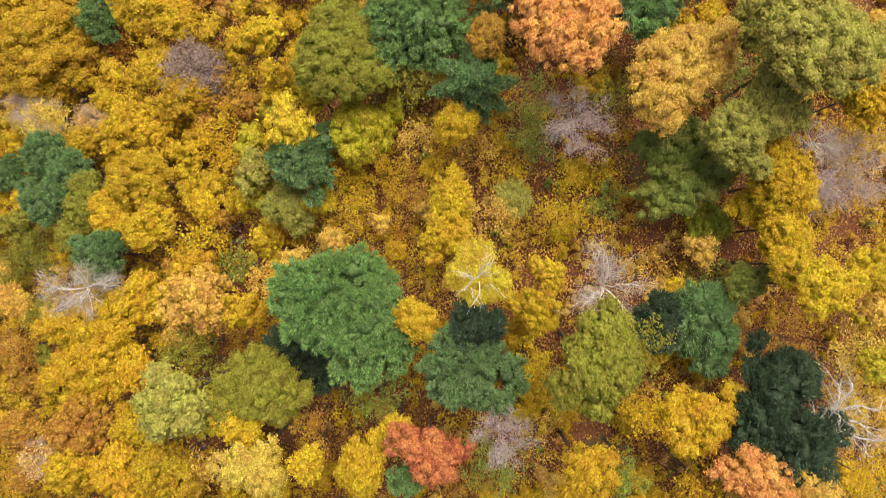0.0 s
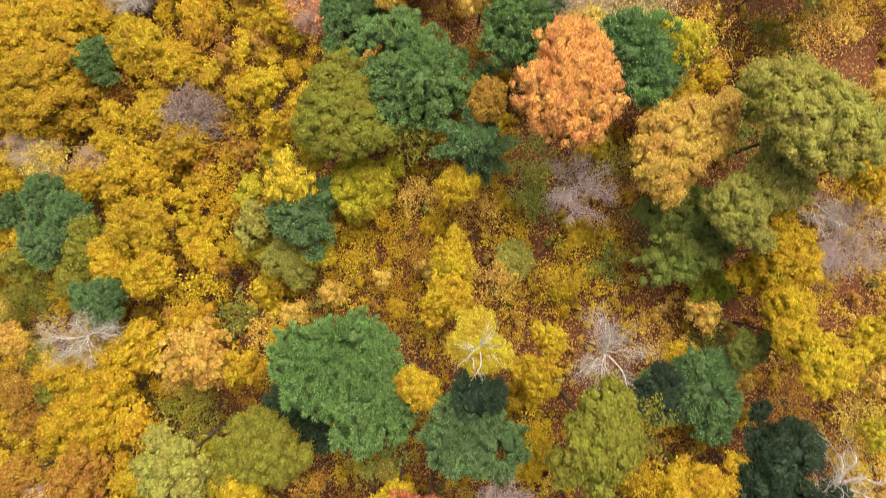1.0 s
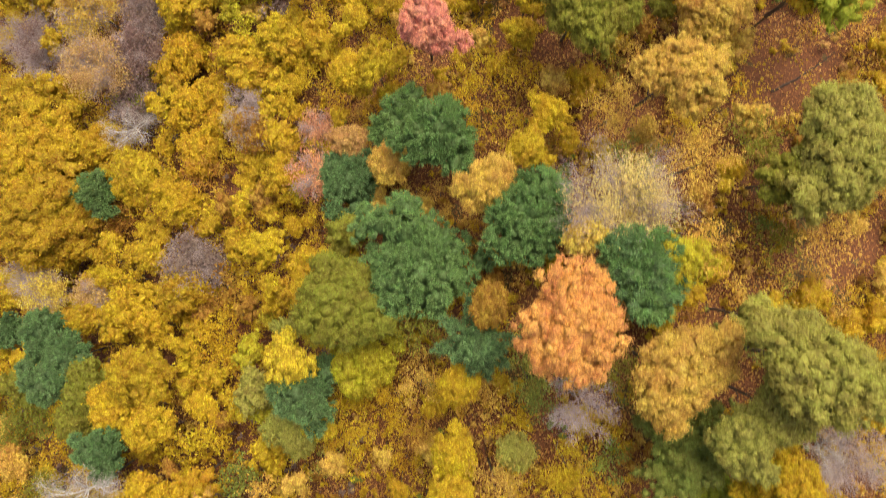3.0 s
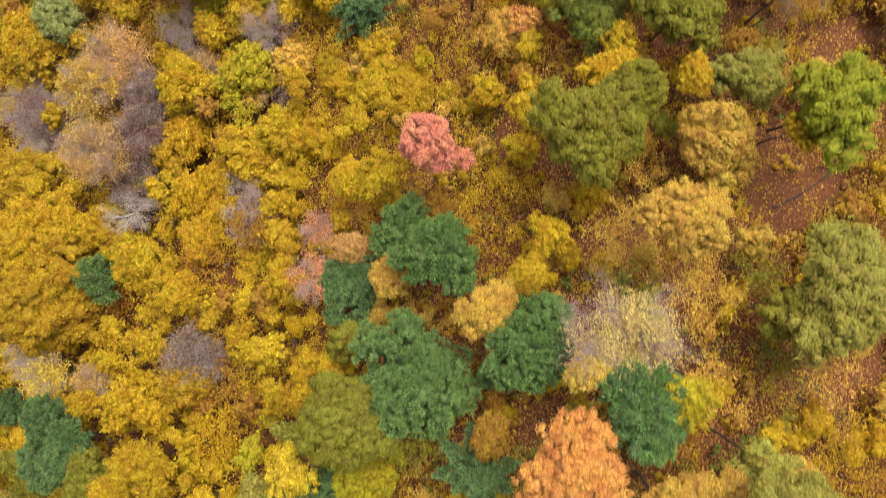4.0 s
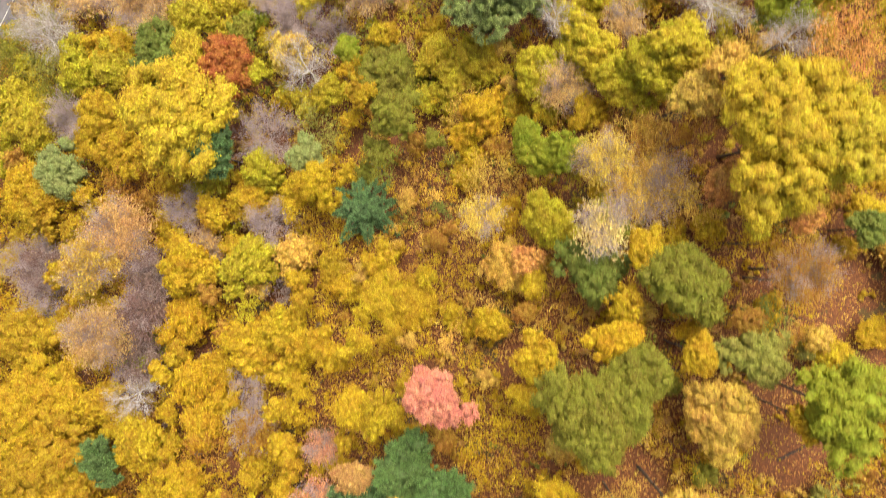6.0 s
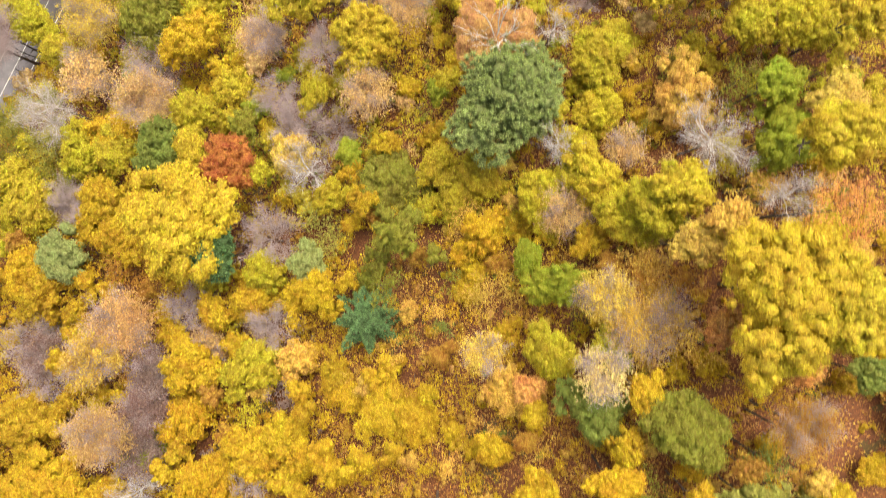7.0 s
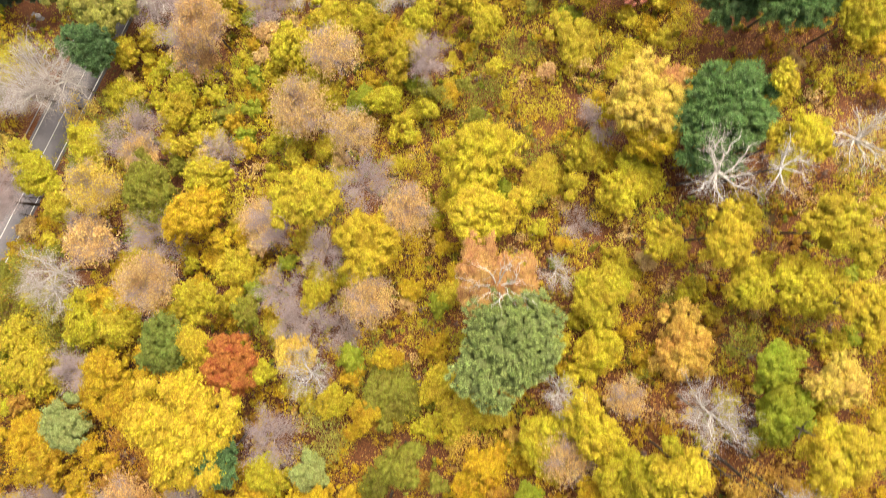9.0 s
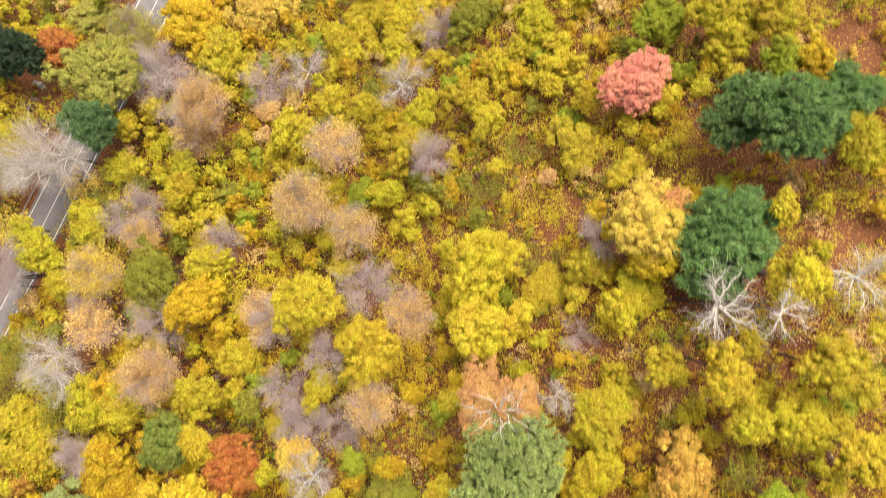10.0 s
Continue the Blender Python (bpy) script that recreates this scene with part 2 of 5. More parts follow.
def ball(rings=3, spokes=7):
    """A coarse closed ball of triangles, radius 1."""
    v = [(0, 0, 1)]
    for i in range(1, rings + 1):
        a = math.pi * i / (rings + 1)
        v += [(math.sin(a) * math.cos(2 * math.pi * (k + i / 2) / spokes), math.sin(a) * math.sin(2 * math.pi * (k + i / 2) / spokes), math.cos(a)) for k in range(spokes)]
    v.append((0, 0, -1))
    f = [(0, 1 + k, 1 + (k + 1) % spokes) for k in range(spokes)]
    for i in range(rings - 1):
        a, b = 1 + i * spokes, 1 + (i + 1) * spokes
        for k in range(spokes):
            k2 = (k + 1) % spokes
            f += [(a + k, b + k, b + k2), (a + k, b + k2, a + k2)]
    last = 1 + (rings - 1) * spokes
    f += [(last + k, len(v) - 1, last + (k + 1) % spokes) for k in range(spokes)]
    return np.array(v), np.array(f)


def hood(rings=(0.85, 1.75), spokes=6):
    """An open cap of triangles round the z axis, radius 1, that hangs a little below its middle."""
    v = [(0, 0, 1)]
    for i, a in enumerate(rings):
        v += [(math.sin(a) * math.cos(2 * math.pi * (k + i / 2) / spokes), math.sin(a) * math.sin(2 * math.pi * (k + i / 2) / spokes), math.cos(a)) for k in range(spokes)]
    f = [(0, 1 + k, 1 + (k + 1) % spokes) for k in range(spokes)]
    for i in range(len(rings) - 1):
        a, b = 1 + i * spokes, 1 + (i + 1) * spokes
        for k in range(spokes):
            k2 = (k + 1) % spokes
            f += [(a + k, b + k, b + k2), (a + k, b + k2, a + k2)]
    return np.array(v), np.array(f)


BALL, LUMP, HOOD = ball(3, 6), ball(2, 5), hood()
UP = np.array([0, 0, 1.0])


def hoods(c, r, out, rough=0.16, flat=1.0):
    """One uneven cap at each c, of radius r, turned towards out."""
    a = unit(np.cross(out, np.array([0.37, 0.91, 0.13])))
    b = np.cross(out, a)
    v, f = HOOD
    grow = (1 + rough * rng.normal(size=(len(c), len(v), 1))) * r[:, None, None]
    verts = c[:, None] + (a[:, None] * v[None, :, :1] + b[:, None] * v[None, :, 1:2] + out[:, None] * v[None, :, 2:] * flat) * grow
    faces = f[None] + (np.arange(len(c)) * len(v))[:, None, None]
    return verts.reshape(-1, 3), faces.reshape(-1, 3)


def lobes(radius, depth, count, spread, low=-0.35):
    """Centres and radii of the boughs that make up a crown whose top is at z = 0."""
    i = np.arange(count)
    z = 1 - (i + 0.5) / count * (1 - low)
    turn = i * 2.39996 + rng.uniform(0, 6.28)
    ring = np.sqrt(np.maximum(0, 1 - z * z))
    wobble = 1 + 0.2 * np.sin(turn * 2 + rng.uniform(0, 6)) + 0.18 * np.sin(turn * 3 + rng.uniform(0, 6)) + 0.08 * np.sin(turn * 5 + rng.uniform(0, 6))
    r = radius * spread * rng.uniform(0.75, 1.25, count)
    reach = (radius - r * 0.8) * wobble * rng.uniform(0.62, 1.18, count)
    c = np.stack([ring * np.cos(turn) * reach, ring * np.sin(turn) * reach, z * (depth * 0.5 - r * 0.8) * rng.uniform(0.85, 1.1, count)], 1)
    c[:, :2] *= radius * 0.93 / np.percentile(np.hypot(c[:, 0], c[:, 1]) + r, 88)
    c[:, 2] -= (c[:, 2] + r).max()
    return c, r


def clumps(radius, depth, count, spread, clump, proud):
    """Boughs (centre, radius) of a crown and the clumps that stand on them (centre, radius, way out); the top at z = 0."""
    c, r = lobes(radius, depth, count, spread)
    middle = np.array([0, 0, c[:, 2].mean() - depth * 0.15])
    at, size, way = [], [], []
    for k in range(count):
        n = max(5, int(2.6 * (r[k] / clump) ** 2))
        d = unit(rng.normal(size=(n * 2, 3)))
        away = unit(c[k] - middle + UP * 0.4)
        d = d[(d @ away > -0.25) & (d[:, 2] > -0.3)][:n]
        s = clump * rng.uniform(0.65, 1.35, len(d))
        p = c[k] + d * ((r[k] - s * 0.55) * rng.uniform(0.82, 1.0 + proud, len(d)))[:, None] * np.array([1, 1, 0.85])
        gap = np.linalg.norm(p[:, None] - c[None], axis=2) / r[None]
        gap[:, k] = 9
        keep = gap.min(1) > 0.72
        at.append(p[keep]), size.append(s[keep]), way.append(unit(d[keep] * 0.8 + away * 0.3 + UP * 0.45))
    return c, r, np.concatenate(at), np.concatenate(size), np.concatenate(way)


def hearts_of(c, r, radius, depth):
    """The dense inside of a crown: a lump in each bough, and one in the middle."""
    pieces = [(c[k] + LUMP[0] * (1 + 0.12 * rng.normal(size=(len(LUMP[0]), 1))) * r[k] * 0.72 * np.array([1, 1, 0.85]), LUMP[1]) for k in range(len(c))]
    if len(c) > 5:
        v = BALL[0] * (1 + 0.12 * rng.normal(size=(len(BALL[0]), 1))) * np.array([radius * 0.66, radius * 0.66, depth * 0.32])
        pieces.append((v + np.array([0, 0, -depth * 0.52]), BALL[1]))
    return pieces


def broad_crown(radius, depth, count, spread, clump, leaf, cover, proud=0.25):
    """A rounded crown: boughs that carry clumps of leaves, each clump full of leaf sprays, shade between them."""
    c, r, at, size, way = clumps(radius, depth, count, spread, clump, proud)
    n = np.maximum(4, (cover * 3.8 * size ** 2 / (0.35 * leaf * leaf)).astype(int))
    which = np.repeat(np.arange(len(at)), n)
    d = unit(rng.normal(size=(len(which), 3)) * 0.75 + way[which] * 0.9)
    p = at[which] + d * (size[which] * (0.78 + 0.62 * rng.uniform(0, 1, len(which)) ** 1.6))[:, None]
    p = p + rng.normal(size=p.shape) * leaf * 0.4
    leaves = leaf_triangles(p, unit(d * 0.8 + 0.42 * rng.normal(size=d.shape) + UP * 0.55), leaf)
    # caps and hearts take the duller copy, which paints shade between the clumps
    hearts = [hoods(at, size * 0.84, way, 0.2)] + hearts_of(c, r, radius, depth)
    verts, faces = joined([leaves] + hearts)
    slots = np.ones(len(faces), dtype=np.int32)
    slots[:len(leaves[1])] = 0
    return verts, faces, slots


def loose_crown(radius, depth, leaf, count):
    """A thin crown: small sprays of leaves scattered along its boughs, the ground showing between them."""
    boughs = max(6, int(radius * 5))
    turn, lift = rng.uniform(0, 6.28, boughs), rng.uniform(0.1, 1.0, boughs)
    tips = np.stack([np.cos(turn) * radius * np.sqrt(1 - 0.8 * lift * lift), np.sin(turn) * radius * np.sqrt(1 - 0.8 * lift * lift), (lift - 1) * depth * 0.8], 1)
    sprays = count // 4
    which = rng.integers(0, boughs, sprays)
    along = rng.uniform(0.1, 1.05, (sprays, 1)) ** 0.6
    foot = np.array([0, 0, -depth])
    p = foot + (tips[which] - foot) * along + rng.normal(size=(sprays, 3)) * radius * 0.15 * np.array([1, 1, 0.7])
    p = np.repeat(p, 4, 0)
    p = p + rng.normal(size=p.shape) * leaf * np.array([0.9, 0.9, 0.5])
    p[:, 2] = np.minimum(p[:, 2], 0)
    verts, faces = leaf_triangles(p, unit(rng.normal(size=p.shape) * 0.6 + UP), leaf)
    return verts, faces, np.zeros(len(faces), dtype=np.int32)


def crown_mesh(name, shape):
    return mesh_of(name, shape[0], shape[1], [LEAVES, SHADED_LEAVES], shape[2], smooth=shape[2] == 1)


def needle_mesh(name, at, size, way, blades, inside):
    """Tufts of short needles at each place, round a dense heart."""
    which = np.repeat(np.arange(len(at)), blades)
    d = unit(rng.normal(size=(len(which), 3)) * 0.7 + way[which] * 0.8)
    foot = at[which] + d * (size[which] * rng.uniform(0.4, 0.85, len(which)))[:, None]
    d = unit(d * 0.7 + way[which] * 0.7 + rng.normal(size=d.shape) * 0.25)
    side = unit(np.cross(d, rng.normal(size=d.shape)))
    length = (rng.uniform(0.28, 0.5, len(which)) * (0.55 + size[which] * 0.7))[:, None]
    width = 0.018 + length * 0.06
    v = np.stack([foot - side * width, foot + side * width, foot + d * length], 1).reshape(-1, 3)
    # the hearts get the darkened copy, so gaps between tufts are coloured as shade
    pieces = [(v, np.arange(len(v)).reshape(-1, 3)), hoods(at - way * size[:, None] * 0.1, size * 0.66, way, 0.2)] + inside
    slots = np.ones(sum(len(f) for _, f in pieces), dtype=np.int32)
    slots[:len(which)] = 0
    return mesh_of(name, *joined(pieces), [NEEDLES, SHADED_NEEDLES], slots, smooth=slots == 1)


def pine_crown(radius, depth, count, spread, tuft, blades):
    """A pine: uneven boughs covered with tufts of needles, shade between the boughs partly put into colour."""
    c, r, at, size, way = clumps(radius, depth, count, spread, tuft, 0.35)
    out = unit(at * np.array([1, 1, 0.0]) + 1e-4)
    return needle_mesh("needle_crown", at, size, unit(way + out * 0.35), blades, hearts_of(c, r, radius, depth))


def spruce_crown(radius, depth, tuft, blades):
    """A spruce: tiers of level arms that spread like a star, each set with side twigs."""
    at, way, size = [], [], []
    for k in range(4):
        h = (k + 0.6) / 4
        arms = 5 + k
        for a in range(arms):
            turn = (a + 0.37 * k) * 2 * math.pi / arms + rng.normal() * 0.1
            ring = radius * h ** 0.85 * rng.uniform(0.84, 1.12)
            u, w = np.array([math.cos(turn), math.sin(turn), 0]), np.array([-math.sin(turn), math.cos(turn), 0])
            tip, reach = u * ring - UP * depth * h ** 1.1, min(ring, radius * 0.6)
            steps = max(2, int(reach / (tuft * 0.85)))
            for i in range(steps):
                back = i * reach / steps
                wide = 0.24 * back + 0.05
                for side in ((0,) if i == 0 else (-1, 1)):
                    at.append(tip - u * back + w * side * wide + UP * (back * 0.2 - abs(side) * wide * 0.3) + rng.normal(size=3) * tuft * 0.12)
                    way.append(unit(u * 0.7 + w * side * 0.6 + UP * 0.8)), size.append(tuft * rng.uniform(0.75, 1.15))
    at, way, size = np.array(at), np.array(way), np.array(size)
    at[:, 2] -= at[:, 2].max()
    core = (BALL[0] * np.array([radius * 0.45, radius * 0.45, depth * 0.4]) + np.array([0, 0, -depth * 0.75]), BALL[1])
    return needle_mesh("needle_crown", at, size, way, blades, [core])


def tube(points, radii, sides=5):
    """A tapering limb through points."""
    points = np.asarray(points, dtype=float)
    way = unit(np.gradient(points, axis=0))
    ref = np.array([0.31, 0.93, 0.2])
    a = unit(np.cross(way, ref))
    b = np.cross(way, a)
    k = np.arange(sides) * 2 * math.pi / sides
    v = points[:, None] + (a[:, None] * np.cos(k)[None, :, None] + b[:, None] * np.sin(k)[None, :, None]) * np.asarray(radii)[:, None, None]
    f = []
    for i in range(len(points) - 1):
        for j in range(sides):
            p, q, r, s = i * sides + j, i * sides + (j + 1) % sides, (i + 1) * sides + (j + 1) % sides, (i + 1) * sides + j
            f += [(p, q, r), (p, r, s)]
    return v.reshape(-1, 3), np.array(f)


def limb(start, end, thick, thin, bend, parts=4, sides=5):
    t = np.linspace(0, 1, parts + 1)[:, None]
    start, end = np.asarray(start, float), np.asarray(end, float)
    sway = rng.normal(size=3) * bend * np.linalg.norm(end - start)
    p = start + (end - start) * t + sway * np.sin(t * math.pi) + rng.normal(size=(parts + 1, 3)) * bend * 0.25 * np.linalg.norm(end - start) * (t > 0)
    return p, tube(p, thick + (thin - thick) * t[:, 0], sides)


def trunk_mesh(name, mat, limbs=4, reach=0.42):
    """A trunk 1 m high, to be stretched to the tree's height, with limbs into the crown."""
    p, piece = limb((0, 0, -0.06), (0, 0, 0.88), 0.022, 0.006, 0.012, 7, 5)
    pieces = [piece]
    for i in range(limbs):
        a, h = i * 2.4 + rng.uniform(-0.4, 0.4), 0.45 + 0.36 * i / limbs
        foot = p[min(7, int((h + 0.06) / 0.94 * 7) + 0)]
        out = reach * rng.uniform(0.5, 0.8) * 0.45
        pieces.append(limb(foot, foot + np.array([math.cos(a) * out, math.sin(a) * out, rng.uniform(0.08, 0.16)]), 0.009, 0.002, 0.08, 3, 4)[1])
    return mesh_of(name, *joined(pieces), [mat], smooth=True)


def bare_meshes(name, radius, depth, mat, twig_mat, stout, forks=7, twigs=1500, twig_width=0.03, rise=0.75):
    """The limbs of a leafless crown (fork at z = -depth, top near 0) and the haze of its twigs."""
    pieces, tips = [], []
    for i in range(forks):
        a = i * 2.4 + rng.uniform(-0.5, 0.5)
        out = radius * (0.25 + 0.7 * rng.uniform(0.3, 1.0))
        top = -depth * (1 - rise) * rng.uniform(0.2, 1.8) - 0.3 * (out / radius) ** 2 * depth
        p, piece = limb((0, 0, -depth * rng.uniform(0.75, 1.0)), (math.cos(a) * out, math.sin(a) * out, top), 0.026 * radius * stout, 0.01 * radius * stout, 0.1, 6, 5)
        pieces.append(piece)
        for j in range(5):
            s = p[2 + j % 5]
            d = unit(p[-1] - p[0] + rng.normal(size=3) * np.linalg.norm(p[-1] - p[0]) * 0.55)
            q, piece = limb(s, s + d * radius * rng.uniform(0.25, 0.5), 0.009 * radius * stout, 0.0045 * radius * stout, 0.1, 4, 3)
            pieces.append(piece)
            tips.append(q)
            for _ in range(2):
                s2 = q[rng.integers(1, 5)]
                d2 = unit(d + rng.normal(size=3) * 0.7)
                q2, piece = limb(s2, s2 + d2 * radius * rng.uniform(0.14, 0.3), 0.005 * radius * stout, 0.0025 * radius * stout, 0.1, 2, 3)
                pieces.append(piece)
                tips.append(q2)
        tips.append(p[2:])
    wood = mesh_of(name + "_limbs", *joined(pieces), [mat], smooth=True)
    spots = np.concatenate(tips)
    at = spots[rng.integers(0, len(spots), twigs)] + rng.normal(size=(twigs, 3)) * radius * 0.11
    d = unit(at * np.array([1, 1, 0.4]) / radius + rng.normal(size=at.shape) * 0.6 + np.array([0, 0, 0.5]))
    length = radius * rng.uniform(0.1, 0.26, (twigs, 1))
    side = unit(np.cross(d, rng.normal(size=d.shape))) * twig_width
    v = np.stack([at - side, at + side, at + d * length], 1).reshape(-1, 3)
    return wood, mesh_of(name + "_twigs", v, np.arange(len(v)).reshape(-1, 3), [twig_mat])


# crowns of several sizes; the near ones on the shoulder have finer leaves than those down in the valley
SIZES = (1.6, 2.6, 4.0, 6.0, 8.6)
BROAD, LOOSE, CONIFER, STAR, BARE, SHAPES = {}, {}, {}, {}, {}, {}
for fineness, leaf, grow in (("fine", 0.2, 1.05), ("coarse", 0.32, 1.4)):
    for n, size in enumerate(SIZES):
        for v in range(4):
            bold = (0.85, 1.0, 1.2, 1.1)[v]
            count = (5, 8, 14, 20, 30)[n] + (4, 2, 0, -1)[v]
            spread = (0.52, 0.43, 0.35, 0.29, 0.245)[n] * (0.85, 0.95, 1.05, 1.0)[v]
            clump = (0.3, 0.37, 0.46, 0.56, 0.68)[n] * bold * grow
            SHAPES["round", fineness, n, v] = broad_crown(size, size * (1.2, 1.4, 1.3, 1.5)[v] * (1.0 if n < 3 else 0.75), count, spread, clump, leaf * (0.9, 1.0, 1.05, 1.0)[v], 0.52 if fineness == "fine" else 0.42, (0.4, 0.28, 0.18, 0.6)[v])
            SHAPES["thin", fineness, n, v] = loose_crown(size, size * 1.5, leaf * 1.0, int(size * size * (150 if fineness == "fine" else 90)))
            BROAD[fineness, n, v] = crown_mesh("leaf_crown", SHAPES["round", fineness, n, v])
            LOOSE[fineness, n, v] = crown_mesh("thin_leaf_crown", SHAPES["thin", fineness, n, v])
    for v in range(6):
        SHAPES["round", fineness, "young", v] = broad_crown(1.9, 2.5, (3, 4, 5)[v % 3], (0.7, 0.62, 0.55)[v % 3], 0.75, leaf * 1.12, 0.26, 0.25)
        SHAPES["thin", fineness, "young", v] = loose_crown(1.9, 2.8, leaf, 260 if fineness == "fine" else 180)
for n, size in enumerate(SIZES):
    for v in range(2):
        tuft = (0.32, 0.4, 0.47, 0.52, 0.56)[n]
        CONIFER[n, v] = pine_crown(size, size * 1.25, (7, 11, 18, 28, 42)[n], (0.46, 0.38, 0.3, 0.25, 0.21)[n], tuft, 46)
        STAR[n, v] = spruce_crown(size, size * 1.4, tuft * 0.95, 44)
        for tint, mat, twig_mat, stout in (("pale", PALE_BARK, PALE_TWIGS, 0.9), ("dead", PALE_BARK, PALE_TWIGS, 1.35), ("grey", TWIGS, TWIGS, 0.5)):
            BARE[tint, n, v] = bare_meshes("bare", size, size * 1.2, mat, twig_mat, stout, (7, 8, 10, 11, 12)[n], [int(k * {"pale": 1.3, "dead": 0.5, "grey": 2.2}[tint]) for k in (1000, 1900, 3400, 5000, 7000)][n], 0.014)
TRUNK = [trunk_mesh("trunk", BARK) for _ in range(4)]

# leaf colours by name, and the words for them
COLOURS = {
    "yellow": ((0.66, 0.455, 0.025), "bright yellow"), "gold": ((0.635, 0.415, 0.022), "golden yellow"), "amber": ((0.73, 0.475, 0.09), "pale orange-gold"),
    "olive": ((0.31, 0.295, 0.035), "olive green and yellow"), "lime": ((0.56, 0.48, 0.03), "yellow-green"), "green": ((0.26, 0.305, 0.055), "still green"),
    "pine": ((0.175, 0.285, 0.085), "dark green"), "teal": ((0.155, 0.255, 0.09), "blue-green"), "orange": ((0.8, 0.4, 0.115), "orange"),
    "coral": ((0.84, 0.36, 0.24), "coral red"), "straw": ((0.74, 0.55, 0.1), "pale straw-yellow"), "rust": ((0.55, 0.2, 0.05), "rusty orange-red"),
    "brown": ((0.5, 0.27, 0.04), "brownish orange"), "pink": ((0.72, 0.47, 0.18), "faded pinkish tan"), "grey": ((0.34, 0.26, 0.21), "faded grey-brown"),
    "mustard": ((0.575, 0.375, 0.022), "mustard yellow"), "moss": ((0.43, 0.405, 0.08), "mossy green-yellow"), "scarlet": ((0.66, 0.22, 0.09), "orange-red"),
    "spring": ((0.36, 0.4, 0.03), "bright green"), "sage": ((0.37, 0.43, 0.135), "greyish green"),
    # the darkest green: pines standing in shade, that shade put into the colour
    "deep": ((0.055, 0.09, 0.045), "shade-darkened green"), "lemon": ((0.7, 0.55, 0.04), "lemon yellow"), "rose": ((0.76, 0.37, 0.21), "faded rose"), "salmon": ((0.68, 0.38, 0.13), "salmon-tan"),
    "citron": ((0.61, 0.485, 0.035), "soft lemon-yellow"), "buff": ((0.74, 0.5, 0.2), "pale peach-buff"),
    "mauve": ((0.3, 0.2, 0.165), "purplish brown"),
    "cream": ((0.84, 0.68, 0.25), "pale cream-yellow"), "white": ((0.6, 0.5, 0.38), "a few pale"),
}
planted = []


def child(name, mesh, parent, location, scale, turn, colour=None, label=""):
    ob = new(name, mesh)
    ob.parent, ob.location, ob.scale, ob.rotation_euler = parent, location, scale, (0, 0, turn)
    if colour:
        ob.color = (*colour, 1)
    return tagged(ob, label)


